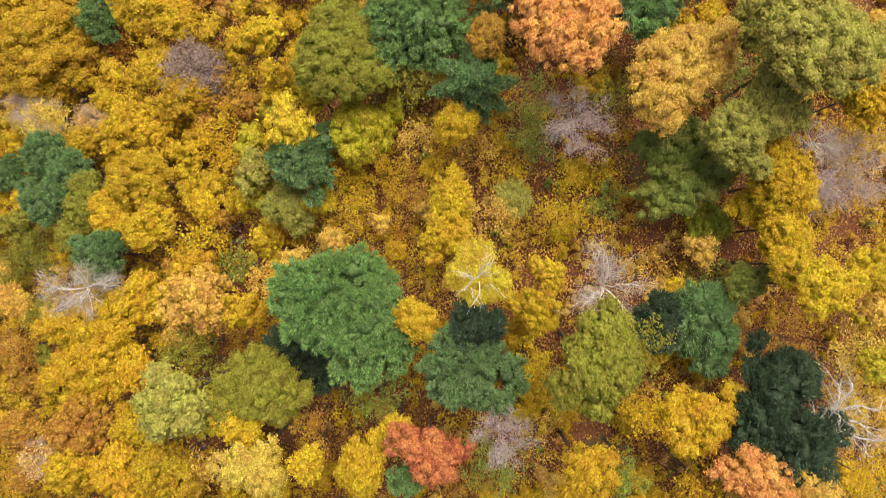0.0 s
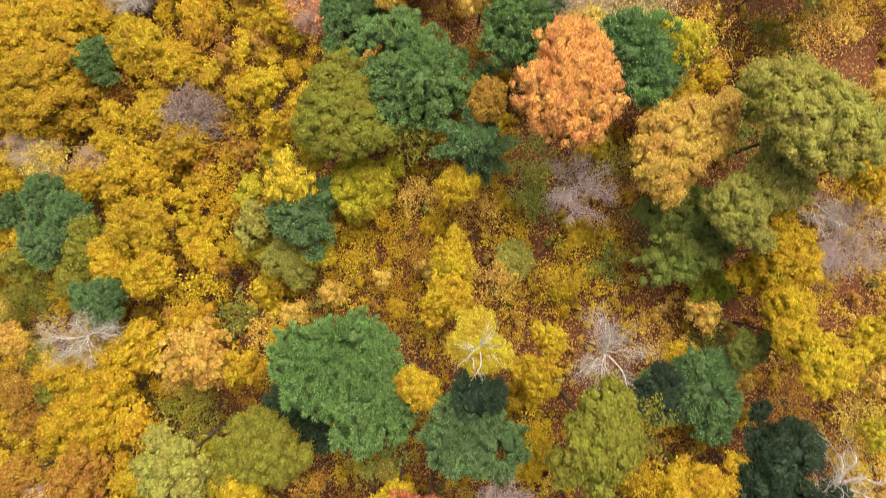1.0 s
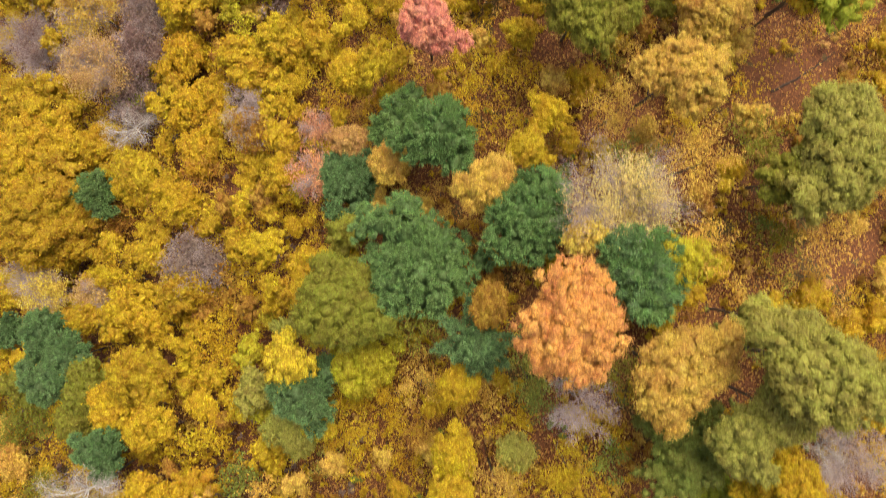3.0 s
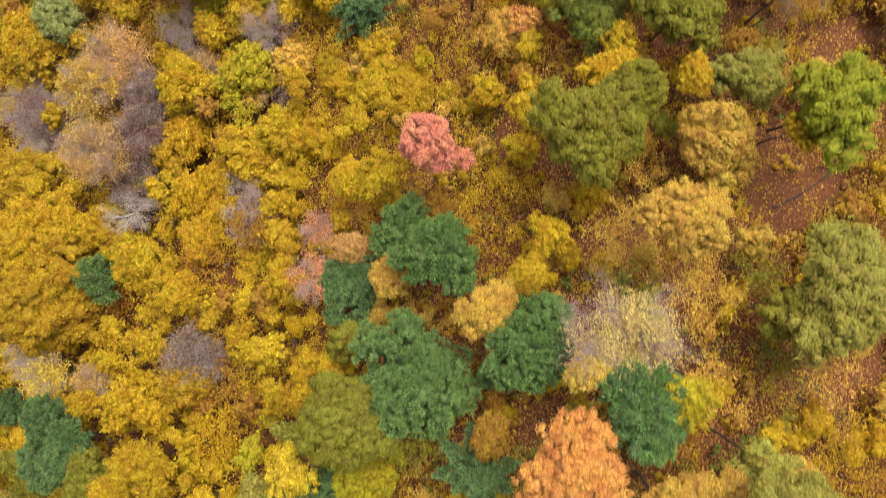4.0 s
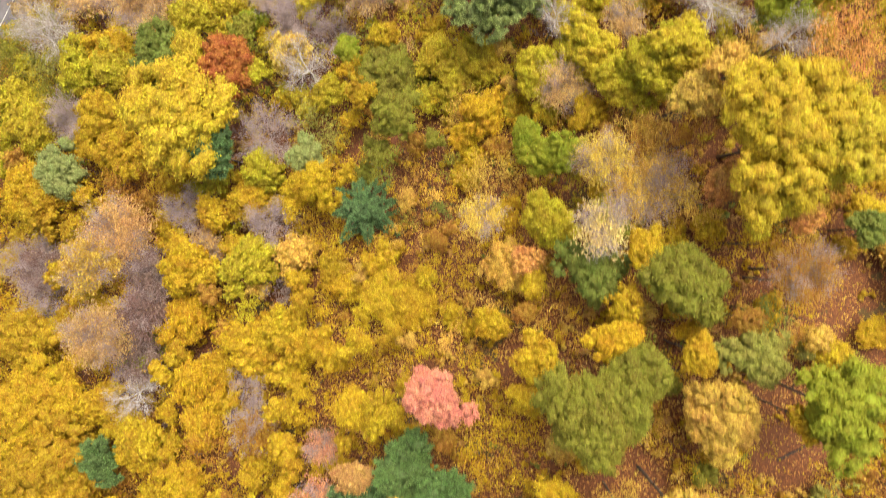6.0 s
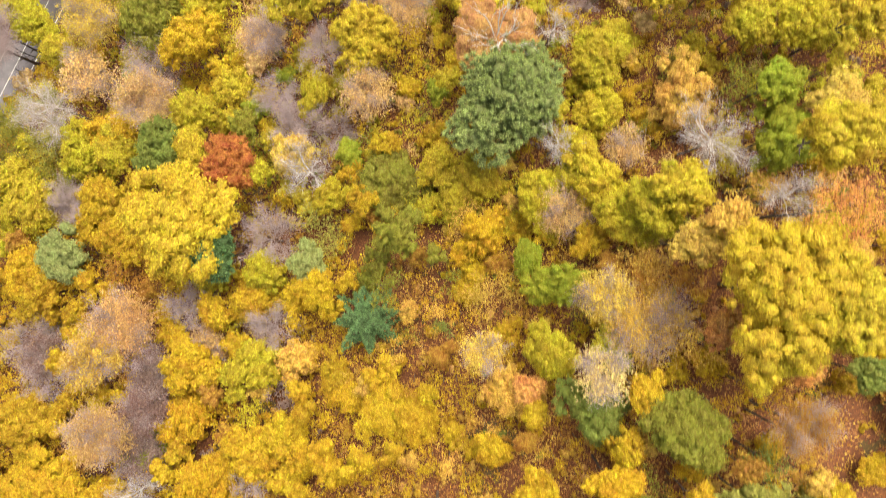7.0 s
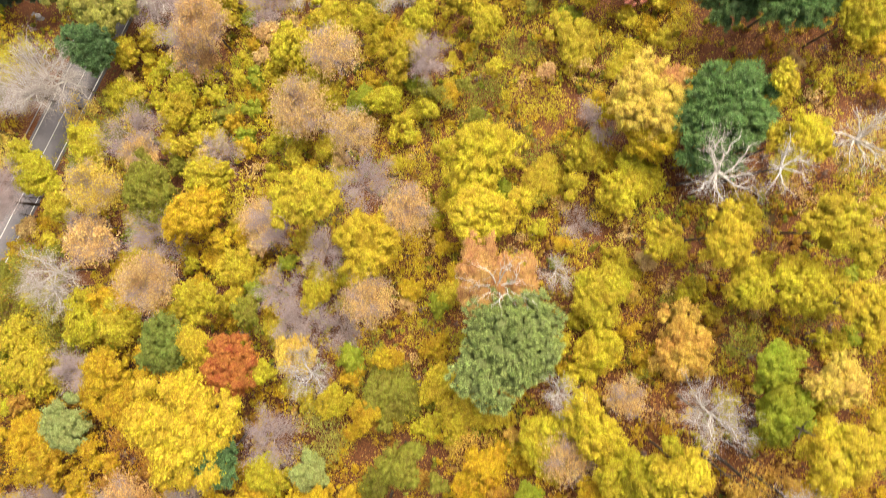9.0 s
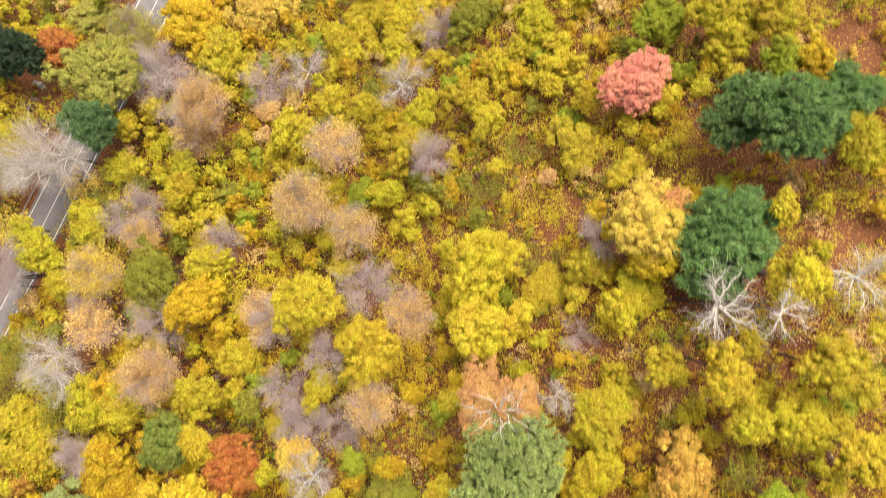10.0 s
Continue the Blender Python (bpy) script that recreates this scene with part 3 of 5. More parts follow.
def plant(kind, colour, x, y, top, radius):
    """A tree whose crown's top stands at that height above the sea of the plan, on the hillside under it."""
    foot = terrain(x, y)
    height = max(top - foot, radius * 1.1 + 0.8)
    n = min(range(len(SIZES)), key=lambda k: abs(math.log(SIZES[k] / radius)))
    fineness = "fine" if x > -22 else "coarse"
    dice = random.Random(round(x * 31 + y * 17 + radius * 7, 2))
    turn, v, scale = dice.uniform(0, 6.28), dice.randrange(4), radius / SIZES[n] * (1.05 if kind in ("round", "pine", "star") else 1.0)
    if y > 85 and radius < 4.6:
        v = (0, 3, 3, 1)[v]
    paint, words = COLOURS[colour]
    wide = dice.uniform(0.88, 1.14)
    light = dice.uniform(0.92, 1.08)
    paint = tuple(max(0.004, c * light * dice.uniform(0.97, 1.03)) for c in paint)
    species = "maple" if colour in ("orange", "coral", "scarlet", "amber", "rust", "pink", "salmon", "rose", "buff") else "oak" if colour in ("olive", "green", "moss", "brown", "sage", "spring") else "beech"
    name = {"round": species, "thin": "thin_" + species, "pine": "pine", "star": "spruce", "bare": "bare", "birch": "birch", "leafy birch": "birch", "dead": "dead", "fading": "fading_" + species}[kind] + "_tree"
    tree = new(name)
    tree.location = (x, y, foot - 0.15)
    size = "tall" if height > 15 else "young" if height < 8 else "middle-sized"
    top_at = (0, 0, height + 0.15)
    tall = scale * min(1.0, max(0.7, (height * 0.62) / (SIZES[n] * scale * 1.3)))
    stem = (height * 0.55, height * 0.55, height * 0.9)
    if kind == "round":
        child("trunk", TRUNK[v], tree, (0, 0, 0), stem, turn)
        child("crown", BROAD[fineness, n, v], tree, top_at, (scale * wide, scale / wide, tall), turn, paint)
        tagged(tree, f"{size} {species} tree with a rounded {words} autumn crown", "tree")
    elif kind == "thin":
        child("trunk", TRUNK[v], tree, (0, 0, 0), stem, turn)
        child("crown", LOOSE[fineness, n, v], tree, top_at, (scale, scale, tall), turn, paint)
        tagged(tree, f"{size} {species} tree with a thinning {words} autumn crown", "tree")
    elif kind in ("pine", "star"):
        child("trunk", TRUNK[v], tree, (0, 0, 0), stem, turn)
        child("crown", (CONIFER if kind == "pine" else STAR)[n, v % 2], tree, top_at, (scale, scale, tall), turn, paint)
        tagged(tree, f"{size} {words} {'pine with plumes of needles' if kind == 'pine' else 'spruce with a star-shaped crown'}", "tree")
    else:
        tint = "dead" if kind == "dead" else "pale" if kind == "leafy birch" or colour == "white" else "grey"
        wood, haze = BARE[tint, n, v % 2]
        spare = 0.78 if kind == "leafy birch" else 0.86 if kind == "fading" else 1.0
        child("trunk", TRUNK[v], tree, (0, 0, 0), (height * 0.6, height * 0.6, max(0.5, height - SIZES[n] * 1.2 * scale) / 0.86), turn)
        child("bare_crown", wood, tree, top_at, (scale * spare, scale * spare, scale), turn)
        if kind != "leafy birch":
            tagged(child("twig_haze", haze, tree, top_at, (scale * spare, scale * spare, scale), turn), kind="stuff")
        if kind == "fading":
            for k in range(3):
                child("thin_crown", LOOSE[fineness, n, (v + k) % 4], tree, (0, 0, height + 0.3), (scale * 0.95, scale * 0.95, scale * 0.8), turn + k, paint, f"thin {words} leaves")
            tagged(tree, f"{size} {species}, half bare, with thin {words} leaves", "tree")
        elif kind == "birch":
            for k in range(2):
                child("thin_crown", LOOSE[fineness, n, (v + k) % 4], tree, (0, 0, height + 0.3), (scale * 1.02, scale * 1.02, scale * 0.7), turn + k, paint, f"thin {words} leaves")
            tagged(tree, f"{size} birch with grey limbs and thin {words} leaves", "tree")
        elif kind == "leafy birch":
            child("crown", BROAD[fineness, n, v], tree, (0, 0, height - radius * 0.8), (scale * 1.04, scale * 1.04, scale * 0.55), turn, paint, f"{words} leaves")
            tagged(tree, f"{size} birch with white limbs above {words} leaves", "tree")
        else:
            tagged(tree, f"{size} leafless tree with {'grey' if tint == 'grey' else 'stout white' if tint == 'dead' else 'white'} limbs and fine twigs", "tree")
    tagged(tree, group={"round": species, "thin": species, "fading": "fading", "pine": "pine", "star": "spruce", "bare": "leafless", "dead": "leafless"}.get(kind, "birch") + " trees of the hillside wood")
    planted.append((x, y, radius, top, colour if kind in ("round", "thin") and colour != "buff" else None))
    return tree


plant("round", "mustard", -64.4, 33.2, 45.1, 8.83)
plant("pine", "pine", -55.3, 36.7, 45.3, 3.82)
plant("round", "yellow", -50.1, 38.0, 44.2, 3.42)
plant("round", "gold", -40.2, 34.8, 51.0, 3.66)
plant("thin", "brown", -38.8, 32.6, 50.0, 3.23)
plant("round", "yellow", -44.6, 26.9, 50.2, 2.58)
plant("thin", "brown", -52.4, 33.2, 42.3, 3.98)
plant("fading", "grey", -35.8, 25.9, 56.2, 4.36)
plant("round", "mustard", -37.5, 22.3, 55.9, 3.49)
plant("round", "yellow", -23.4, 27.9, 64.8, 2.61)
plant("round", "yellow", -22.3, 23.2, 64.1, 1.43)
plant("round", "mustard", -18.8, 22.2, 67.0, 2.31)
plant("round", "mustard", -28.6, 28.8, 58.2, 2.55)
plant("fading", "straw", -64.4, 20.5, 43.7, 3.73)
plant("bare", "grey", -68.9, 24.0, 39.9, 3.48)
plant("fading", "pink", -55.7, 20.3, 44.7, 3.4)
plant("round", "mustard", -57.2, 17.0, 45.9, 2.88)
plant("round", "gold", -48.1, 18.3, 51.5, 4.11)
plant("round", "gold", -53.2, 23.4, 44.9, 2.42)
plant("round", "mustard", -42.6, 9.7, 57.6, 5.0)
plant("round", "gold", -43.0, 16.8, 52.1, 2.71)
plant("thin", "gold", -32.0, 15.1, 57.8, 3.85)
plant("round", "gold", -40.4, 20.5, 52.4, 2.7)
plant("round", "gold", -35.9, 21.8, 54.3, 2.21)
plant("thin", "brown", -30.7, 22.5, 56.6, 3.03)
plant("pine", "teal", -62.2, 14.6, 47.5, 4.28)
plant("pine", "teal", -57.2, 11.2, 50.6, 4.15)
plant("pine", "teal", -61.8, 7.5, 48.5, 4.02)
plant("pine", "teal", -77.7, 13.1, 32.8, 3.65)
plant("round", "olive", -52.7, 7.2, 52.5, 4.34)
plant("round", "olive", -55.2, 2.2, 51.5, 3.46)
plant("round", "yellow", -48.0, 5.0, 55.1, 3.69)
plant("round", "yellow", -41.5, 3.1, 58.3, 3.83)
plant("round", "yellow", -33.2, 6.0, 58.5, 2.37)
plant("round", "yellow", -26.9, 6.5, 61.2, 2.13)
plant("thin", "yellow", -33.7, 1.6, 59.4, 2.94)
plant("round", "lemon", -18.2, 14.7, 73.2, 3.1)
plant("pine", "teal", -16.8, 10.8, 72.5, 4.52)
plant("round", "moss", -24.0, 10.1, 66.5, 3.11)
plant("round", "lime", -23.9, 7.1, 63.4, 2.0)
plant("round", "moss", -19.4, 5.4, 67.9, 3.45)
plant("round", "yellow", -15.3, 6.0, 68.7, 1.88)
plant("thin", "yellow", -9.8, 4.8, 71.2, 2.94)
plant("thin", "gold", -13.5, 7.7, 69.6, 3.76)
plant("thin", "gold", -7.1, 8.9, 71.4, 3.31)
plant("thin", "brown", -2.9, 7.3, 73.9, 2.48)
plant("round", "olive", -11.7, 21.1, 77.4, 5.51)
plant("round", "lime", -9.7, 14.3, 72.6, 4.22)
plant("round", "citron", -15.1, 18.9, 71.9, 2.55)
plant("thin", "olive", -3.4, 18.8, 76.8, 3.09)
plant("pine", "pine", -3.1, 26.4, 78.2, 7.36)
plant("thin", "amber", -2.8, 12.4, 76.9, 2.39)
plant("thin", "yellow", -0.9, 12.0, 72.8, 2.15)
plant("round", "brown", 4.4, 22.0, 82.6, 2.21)
plant("star", "teal", 3.3, 17.8, 82.8, 4.61)
plant("round", "amber", 21.5, 16.2, 90.9, 5.02)
plant("thin", "olive", 17.7, 15.1, 84.9, 2.58)
plant("round", "moss", 32.0, 17.3, 97.1, 5.45)
plant("round", "moss", 29.4, 21.2, 89.6, 2.57)
plant("thin", "green", 31.8, 19.0, 81.9, 2.88)
plant("round", "moss", 30.2, 13.2, 91.8, 3.4)
plant("round", "green", 24.5, 8.6, 85.8, 5.04)
plant("round", "spring", 28.3, 2.5, 80.0, 2.76)
plant("round", "moss", 26.9, 10.3, 92.1, 3.3)
plant("round", "gold", 39.9, 14.8, 90.1, 3.13)
plant("round", "gold", 32.1, 6.4, 89.9, 3.44)
plant("round", "gold", 32.6, 1.9, 88.8, 2.9)
plant("round", "gold", 30.8, 4.2, 86.0, 2.41)
plant("bare", "grey", 40.0, 7.9, 86.8, 4.14)
plant("bare", "white", 34.4, 9.9, 90.4, 1.93)
plant("bare", "grey", 13.2, 12.9, 86.3, 3.08)
plant("thin", "green", 9.7, 16.9, 78.3, 3.03)
plant("thin", "green", 10.9, 11.9, 78.5, 3.02)
plant("thin", "moss", 9.0, 13.9, 79.1, 2.66)
plant("thin", "yellow", 8.1, 9.7, 75.9, 1.93)
plant("thin", "yellow", 12.8, 5.1, 82.6, 3.7)
plant("thin", "green", 18.0, 4.9, 80.2, 2.62)
plant("thin", "yellow", 17.7, 8.1, 78.5, 2.0)
plant("round", "yellow", 1.0, 5.6, 79.2, 2.99)
plant("round", "yellow", 0.4, 1.3, 80.6, 2.93)
plant("thin", "amber", 5.1, 3.0, 82.3, 2.87)
plant("round", "gold", 1.6, 13.4, 80.3, 2.28)
plant("thin", "yellow", 5.5, 15.3, 76.3, 2.06)
plant("thin", "amber", 3.5, 11.1, 77.3, 2.58)
plant("thin", "olive", -72.0, -2.8, 37.0, 5.75)
plant("round", "amber", -74.0, -9.1, 36.1, 3.14)
plant("thin", "brown", -70.4, -16.5, 42.0, 3.48)
plant("thin", "olive", -64.9, -10.8, 43.5, 3.44)
plant("pine", "teal", -48.5, -0.7, 57.7, 3.87)
plant("bare", "white", -49.4, -5.3, 61.1, 4.23)
plant("round", "gold", -42.4, -7.0, 58.9, 4.07)
plant("round", "yellow", -47.3, -9.6, 57.1, 2.58)
plant("round", "amber", -30.1, -6.1, 71.0, 4.3)
plant("round", "gold", -23.6, -7.3, 72.7, 2.74)
plant("round", "gold", -32.0, -2.8, 66.2, 2.96)
plant("thin", "green", -26.9, -2.1, 64.1, 2.79)
plant("thin", "amber", -23.8, -4.3, 64.5, 2.38)
plant("round", "gold", -47.8, -12.4, 60.0, 5.21)
plant("round", "gold", -57.6, -11.5, 53.1, 3.14)
plant("round", "gold", -49.6, -18.5, 60.6, 6.03)
plant("round", "gold", -39.7, -16.0, 65.2, 2.76)
plant("round", "moss", -29.0, -16.7, 81.6, 4.01)
plant("round", "olive", -20.6, -15.0, 79.9, 4.99)
plant("thin", "olive", -32.1, -13.0, 68.2, 3.67)
plant("round", "yellow", -22.4, -19.1, 79.0, 2.8)
plant("round", "yellow", -40.6, -23.5, 64.7, 2.37)
plant("round", "lime", -27.4, -19.2, 77.0, 2.18)
plant("round", "brown", -48.8, -24.5, 62.3, 4.25)
plant("round", "brown", -62.1, -27.1, 54.0, 3.56)
plant("fading", "pink", -58.4, -30.2, 54.6, 3.09)
plant("round", "gold", -40.4, -28.1, 68.7, 3.8)
plant("round", "gold", -49.5, -29.7, 63.4, 3.22)
plant("round", "mustard", -33.0, -26.0, 73.3, 3.96)
plant("thin", "brown", -66.3, -35.5, 48.3, 2.81)
plant("round", "straw", -20.7, -23.7, 80.2, 3.62)
plant("round", "yellow", -14.9, -23.2, 79.3, 1.98)
plant("thin", "brown", -15.2, -20.5, 78.2, 2.69)
plant("thin", "amber", -29.3, -27.3, 72.8, 2.89)
plant("round", "yellow", -8.3, -22.2, 83.8, 3.13)
plant("round", "yellow", -4.9, -18.7, 82.3, 1.58)
plant("round", "scarlet", -1.4, -20.5, 85.9, 3.53)
plant("pine", "pine", -3.7, -23.3, 84.2, 2.09)
plant("pine", "pine", -12.3, -5.1, 85.3, 6.17)
plant("pine", "pine", -7.4, -8.6, 85.2, 5.75)
plant("pine", "deep", -16.4, -12.2, 76.0, 4.57)
plant("thin", "green", -6.8, -15.5, 81.6, 3.22)
plant("pine", "teal", 2.5, -11.8, 87.6, 5.27)
plant("pine", "deep", 3.1, -7.6, 87.3, 2.81)
plant("round", "yellow", -2.5, -7.2, 85.5, 2.18)
plant("leafy birch", "citron", 3.4, -2.7, 89.5, 3.28)
plant("round", "gold", 9.6, -6.3, 84.0, 2.61)
plant("round", "yellow", 10.8, -2.3, 83.1, 1.88)
plant("thin", "yellow", 8.7, -11.2, 85.6, 2.18)
plant("bare", "white", 16.4, -3.9, 85.9, 3.89)
plant("thin", "amber", 23.8, -3.6, 80.6, 2.28)
plant("round", "gold", 25.1, -4.2, 81.0, 1.61)
plant("round", "olive", 13.5, -9.7, 95.7, 4.48)
plant("thin", "olive", 17.6, -8.6, 95.6, 2.6)
plant("pine", "teal", 25.8, -7.7, 85.2, 4.74)
plant("pine", "deep", 20.2, -7.1, 89.6, 2.9)
plant("thin", "green", 28.7, -3.7, 77.5, 2.85)
plant("round", "green", 30.3, -3.3, 84.9, 2.14)
plant("round", "yellow", 32.7, -1.5, 89.4, 2.41)
plant("round", "yellow", 33.3, -3.4, 94.3, 2.76)
plant("round", "yellow", 41.1, -2.1, 87.8, 2.35)
plant("round", "amber", 42.8, -6.1, 85.7, 1.81)
plant("thin", "brown", 35.4, -9.1, 84.6, 3.72)
plant("thin", "straw", 41.4, -10.1, 85.5, 2.55)
plant("round", "lime", 42.6, -11.1, 86.0, 1.8)
plant("pine", "deep", 32.7, -12.7, 88.4, 4.11)
plant("pine", "deep", 30.2, -16.2, 89.6, 4.04)
plant("pine", "deep", 33.5, -18.8, 91.0, 4.21)
plant("dead", "white", 38.0, -15.9, 90.2, 4.22)
plant("round", "gold", 24.1, -16.3, 89.6, 3.81)
plant("thin", "gold", 19.2, -15.4, 89.2, 2.41)
plant("bare", "grey", 5.7, -17.8, 88.2, 2.58)
plant("thin", "green", 5.5, -21.6, 85.2, 3.56)
plant("round", "gold", 13.4, -20.9, 90.5, 2.83)
plant("thin", "green", 18.2, -21.6, 88.0, 2.46)
plant("thin", "gold", 24.8, -22.2, 88.1, 2.93)
plant("round", "orange", 29.6, -21.7, 90.9, 3.73)
plant("round", "amber", 34.2, -22.3, 90.8, 2.81)
plant("thin", "gold", 41.8, -22.6, 86.6, 2.39)
plant("round", "orange", 11.2, 21.1, 93.9, 5.31)
plant("pine", "teal", 19.3, 25.3, 87.5, 4.34)
plant("round", "lime", 23.4, 26.9, 87.1, 2.47)
plant("thin", "green", 20.6, 35.6, 80.4, 1.94)
plant("fading", "mauve", -75.4, 65.8, 27.6, 4.2)
plant("fading", "pink", -55.0, 56.5, 47.4, 4.9)
plant("fading", "mauve", -49.1, 60.0, 44.3, 4.29)
plant("thin", "olive", -50.1, 53.4, 42.1, 4.46)
plant("bare", "white", -49.5, 47.2, 45.2, 3.58)
plant("round", "gold", -41.8, 59.0, 44.5, 4.07)
plant("round", "gold", -39.4, 50.0, 48.2, 3.27)
plant("round", "gold", -35.2, 51.7, 47.9, 2.8)
plant("round", "gold", -29.0, 55.8, 52.0, 4.7)
plant("bare", "grey", -29.9, 50.8, 51.3, 2.66)
plant("fading", "brown", -27.2, 44.3, 57.9, 3.0)
plant("round", "gold", -35.4, 47.6, 47.2, 2.82)
plant("round", "gold", -38.1, 42.8, 47.1, 3.59)
plant("round", "gold", -67.2, 44.3, 40.9, 9.62)
plant("round", "gold", -56.3, 45.1, 42.3, 3.95)
plant("round", "yellow", -48.4, 39.6, 45.8, 4.6)
plant("thin", "brown", -42.6, 34.6, 46.9, 3.78)
plant("thin", "brown", -36.5, 39.8, 46.9, 3.79)
plant("round", "gold", -21.1, 37.1, 63.6, 2.78)
plant("round", "gold", -44.4, 44.2, 44.0, 1.74)
plant("round", "yellow", -20.0, 35.9, 61.7, 2.02)
plant("fading", "rose", -16.9, 44.1, 62.2, 2.42)
plant("round", "salmon", -12.1, 41.5, 67.3, 2.44)
plant("fading", "rose", -17.2, 37.7, 64.9, 3.14)
plant("pine", "teal", -11.8, 36.7, 66.9, 5.06)
plant("round", "amber", -6.5, 38.2, 71.7, 2.53)
plant("pine", "pine", -5.1, 43.1, 70.1, 4.35)
plant("pine", "pine", -0.8, 40.8, 77.1, 4.62)
plant("round", "amber", 4.4, 35.1, 80.7, 3.23)
plant("pine", "pine", 9.1, 30.9, 81.7, 5.23)
plant("round", "yellow", 8.6, 38.7, 80.2, 2.26)
plant("round", "yellow", 11.3, 42.9, 77.8, 2.34)
plant("birch", "cream", 17.5, 32.4, 86.5, 5.21)
plant("round", "straw", 13.5, 29.2, 85.5, 1.92)
plant("thin", "amber", 18.3, 42.5, 82.4, 3.67)
plant("thin", "green", 19.9, 37.7, 82.4, 2.51)
plant("round", "amber", 22.2, 44.5, 89.8, 4.1)
plant("thin", "amber", 25.5, 36.4, 86.6, 3.58)
plant("thin", "amber", 25.7, 27.8, 87.2, 2.82)
plant("pine", "pine", 19.2, 25.9, 87.5, 4.53)
plant("round", "moss", 37.9, 36.9, 89.5, 6.28)
plant("round", "olive", 33.9, 34.8, 86.0, 2.99)
plant("thin", "olive", 31.9, 39.3, 83.1, 2.99)
plant("thin", "green", 33.5, 31.0, 79.7, 1.62)
plant("thin", "olive", 35.0, 28.4, 81.4, 2.55)
plant("thin", "amber", 38.5, 28.8, 84.9, 3.04)
plant("thin", "yellow", 6.2, 48.4, 72.4, 2.87)
plant("thin", "yellow", 9.5, 48.4, 72.0, 2.16)
plant("thin", "yellow", 3.5, 45.9, 73.0, 2.49)
plant("round", "yellow", -11.8, 49.9, 67.5, 2.89)
plant("round", "yellow", -8.3, 50.4, 70.3, 2.57)
plant("round", "yellow", -20.6, 56.0, 55.6, 2.6)
plant("thin", "gold", -15.1, 49.6, 59.8, 2.49)
plant("round", "coral", -1.7, 53.3, 76.3, 3.55)
plant("bare", "white", -74.1, 109.4, 28.5, 4.35)
plant("thin", "olive", -87.4, 111.2, 15.6, 5.51)
plant("round", "lime", -68.5, 104.1, 27.5, 4.69)
plant("round", "yellow", -61.9, 106.9, 28.2, 4.44)
plant("round", "green", -46.8, 101.7, 44.3, 4.65)
plant("round", "lemon", -40.1, 89.9, 53.6, 8.79)
plant("round", "rust", -35.1, 98.2, 47.4, 4.9)
plant("round", "lime", -30.1, 97.8, 45.9, 2.37)
plant("bare", "white", -21.6, 97.8, 49.5, 4.07)
plant("round", "straw", -24.6, 100.7, 47.1, 3.58)
plant("bare", "grey", -27.8, 87.3, 48.6, 4.38)
plant("thin", "moss", -20.0, 88.1, 49.1, 4.82)
plant("round", "lime", -18.1, 93.9, 49.4, 2.75)
plant("round", "olive", -8.5, 95.8, 53.6, 4.88)
plant("round", "olive", -7.0, 88.1, 62.4, 3.22)
plant("thin", "olive", -8.8, 80.9, 68.3, 2.7)
plant("star", "teal", -11.8, 75.7, 57.0, 5.72)
plant("pine", "teal", -35.5, 85.1, 50.9, 4.1)
plant("round", "lime", -37.6, 81.6, 43.3, 2.92)
plant("round", "lime", -28.6, 82.1, 48.4, 3.25)
plant("round", "gold", -30.3, 78.0, 47.2, 3.95)
plant("round", "yellow", -37.1, 76.0, 45.0, 2.87)
plant("round", "gold", -60.6, 89.4, 29.1, 6.08)
plant("round", "yellow", -63.0, 94.2, 30.1, 4.37)
plant("round", "sage", -71.6, 84.4, 27.5, 4.92)
plant("thin", "brown", -57.8, 82.1, 26.1, 5.89)
plant("round", "mustard", -76.5, 77.3, 26.2, 4.51)
plant("thin", "olive", -91.6, 104.3, 7.2, 5.85)
plant("thin", "olive", -75.3, 99.1, 22.7, 4.64)
plant("thin", "lime", -83.7, 92.2, 19.7, 4.75)
plant("round", "mustard", -66.9, 92.4, 26.1, 2.81)
plant("bare", "grey", -70.8, 93.2, 24.7, 3.35)
plant("bare", "grey", -41.6, 76.6, 43.7, 3.62)
plant("bare", "grey", -26.3, 74.2, 50.9, 3.38)
plant("round", "gold", -18.8, 79.5, 55.2, 3.3)
plant("round", "gold", -23.2, 78.5, 49.5, 2.75)
plant("thin", "gold", -18.6, 74.1, 51.8, 3.6)
plant("round", "amber", -22.9, 69.2, 51.1, 3.16)
plant("round", "mustard", -16.5, 67.4, 54.3, 2.62)
plant("round", "lime", -29.7, 68.3, 50.9, 4.0)
plant("fading", "pink", -39.0, 70.3, 43.3, 3.41)
plant("round", "gold", -40.6, 67.1, 46.7, 4.54)
plant("fading", "pink", -55.4, 73.3, 39.9, 5.55)
plant("fading", "amber", -58.5, 67.6, 42.5, 4.72)
plant("bare", "grey", -78.8, 67.9, 24.4, 5.4)
plant("round", "citron", -1.9, 97.6, 56.1, 3.01)
plant("thin", "green", -1.0, 75.4, 62.6, 1.6)
plant("round", "citron", 4.2, 95.9, 61.4, 3.25)
plant("round", "citron", 1.3, 94.0, 58.7, 2.93)
plant("thin", "amber", 3.6, 89.0, 59.0, 4.01)
plant("fading", "buff", 14.4, 90.7, 67.7, 3.34)
plant("round", "lime", 11.5, 92.6, 66.2, 3.47)
plant("round", "yellow", 16.9, 86.9, 69.1, 2.22)
plant("round", "citron", 17.8, 94.2, 69.9, 3.85)
plant("round", "lime", 20.6, 89.9, 74.1, 3.65)
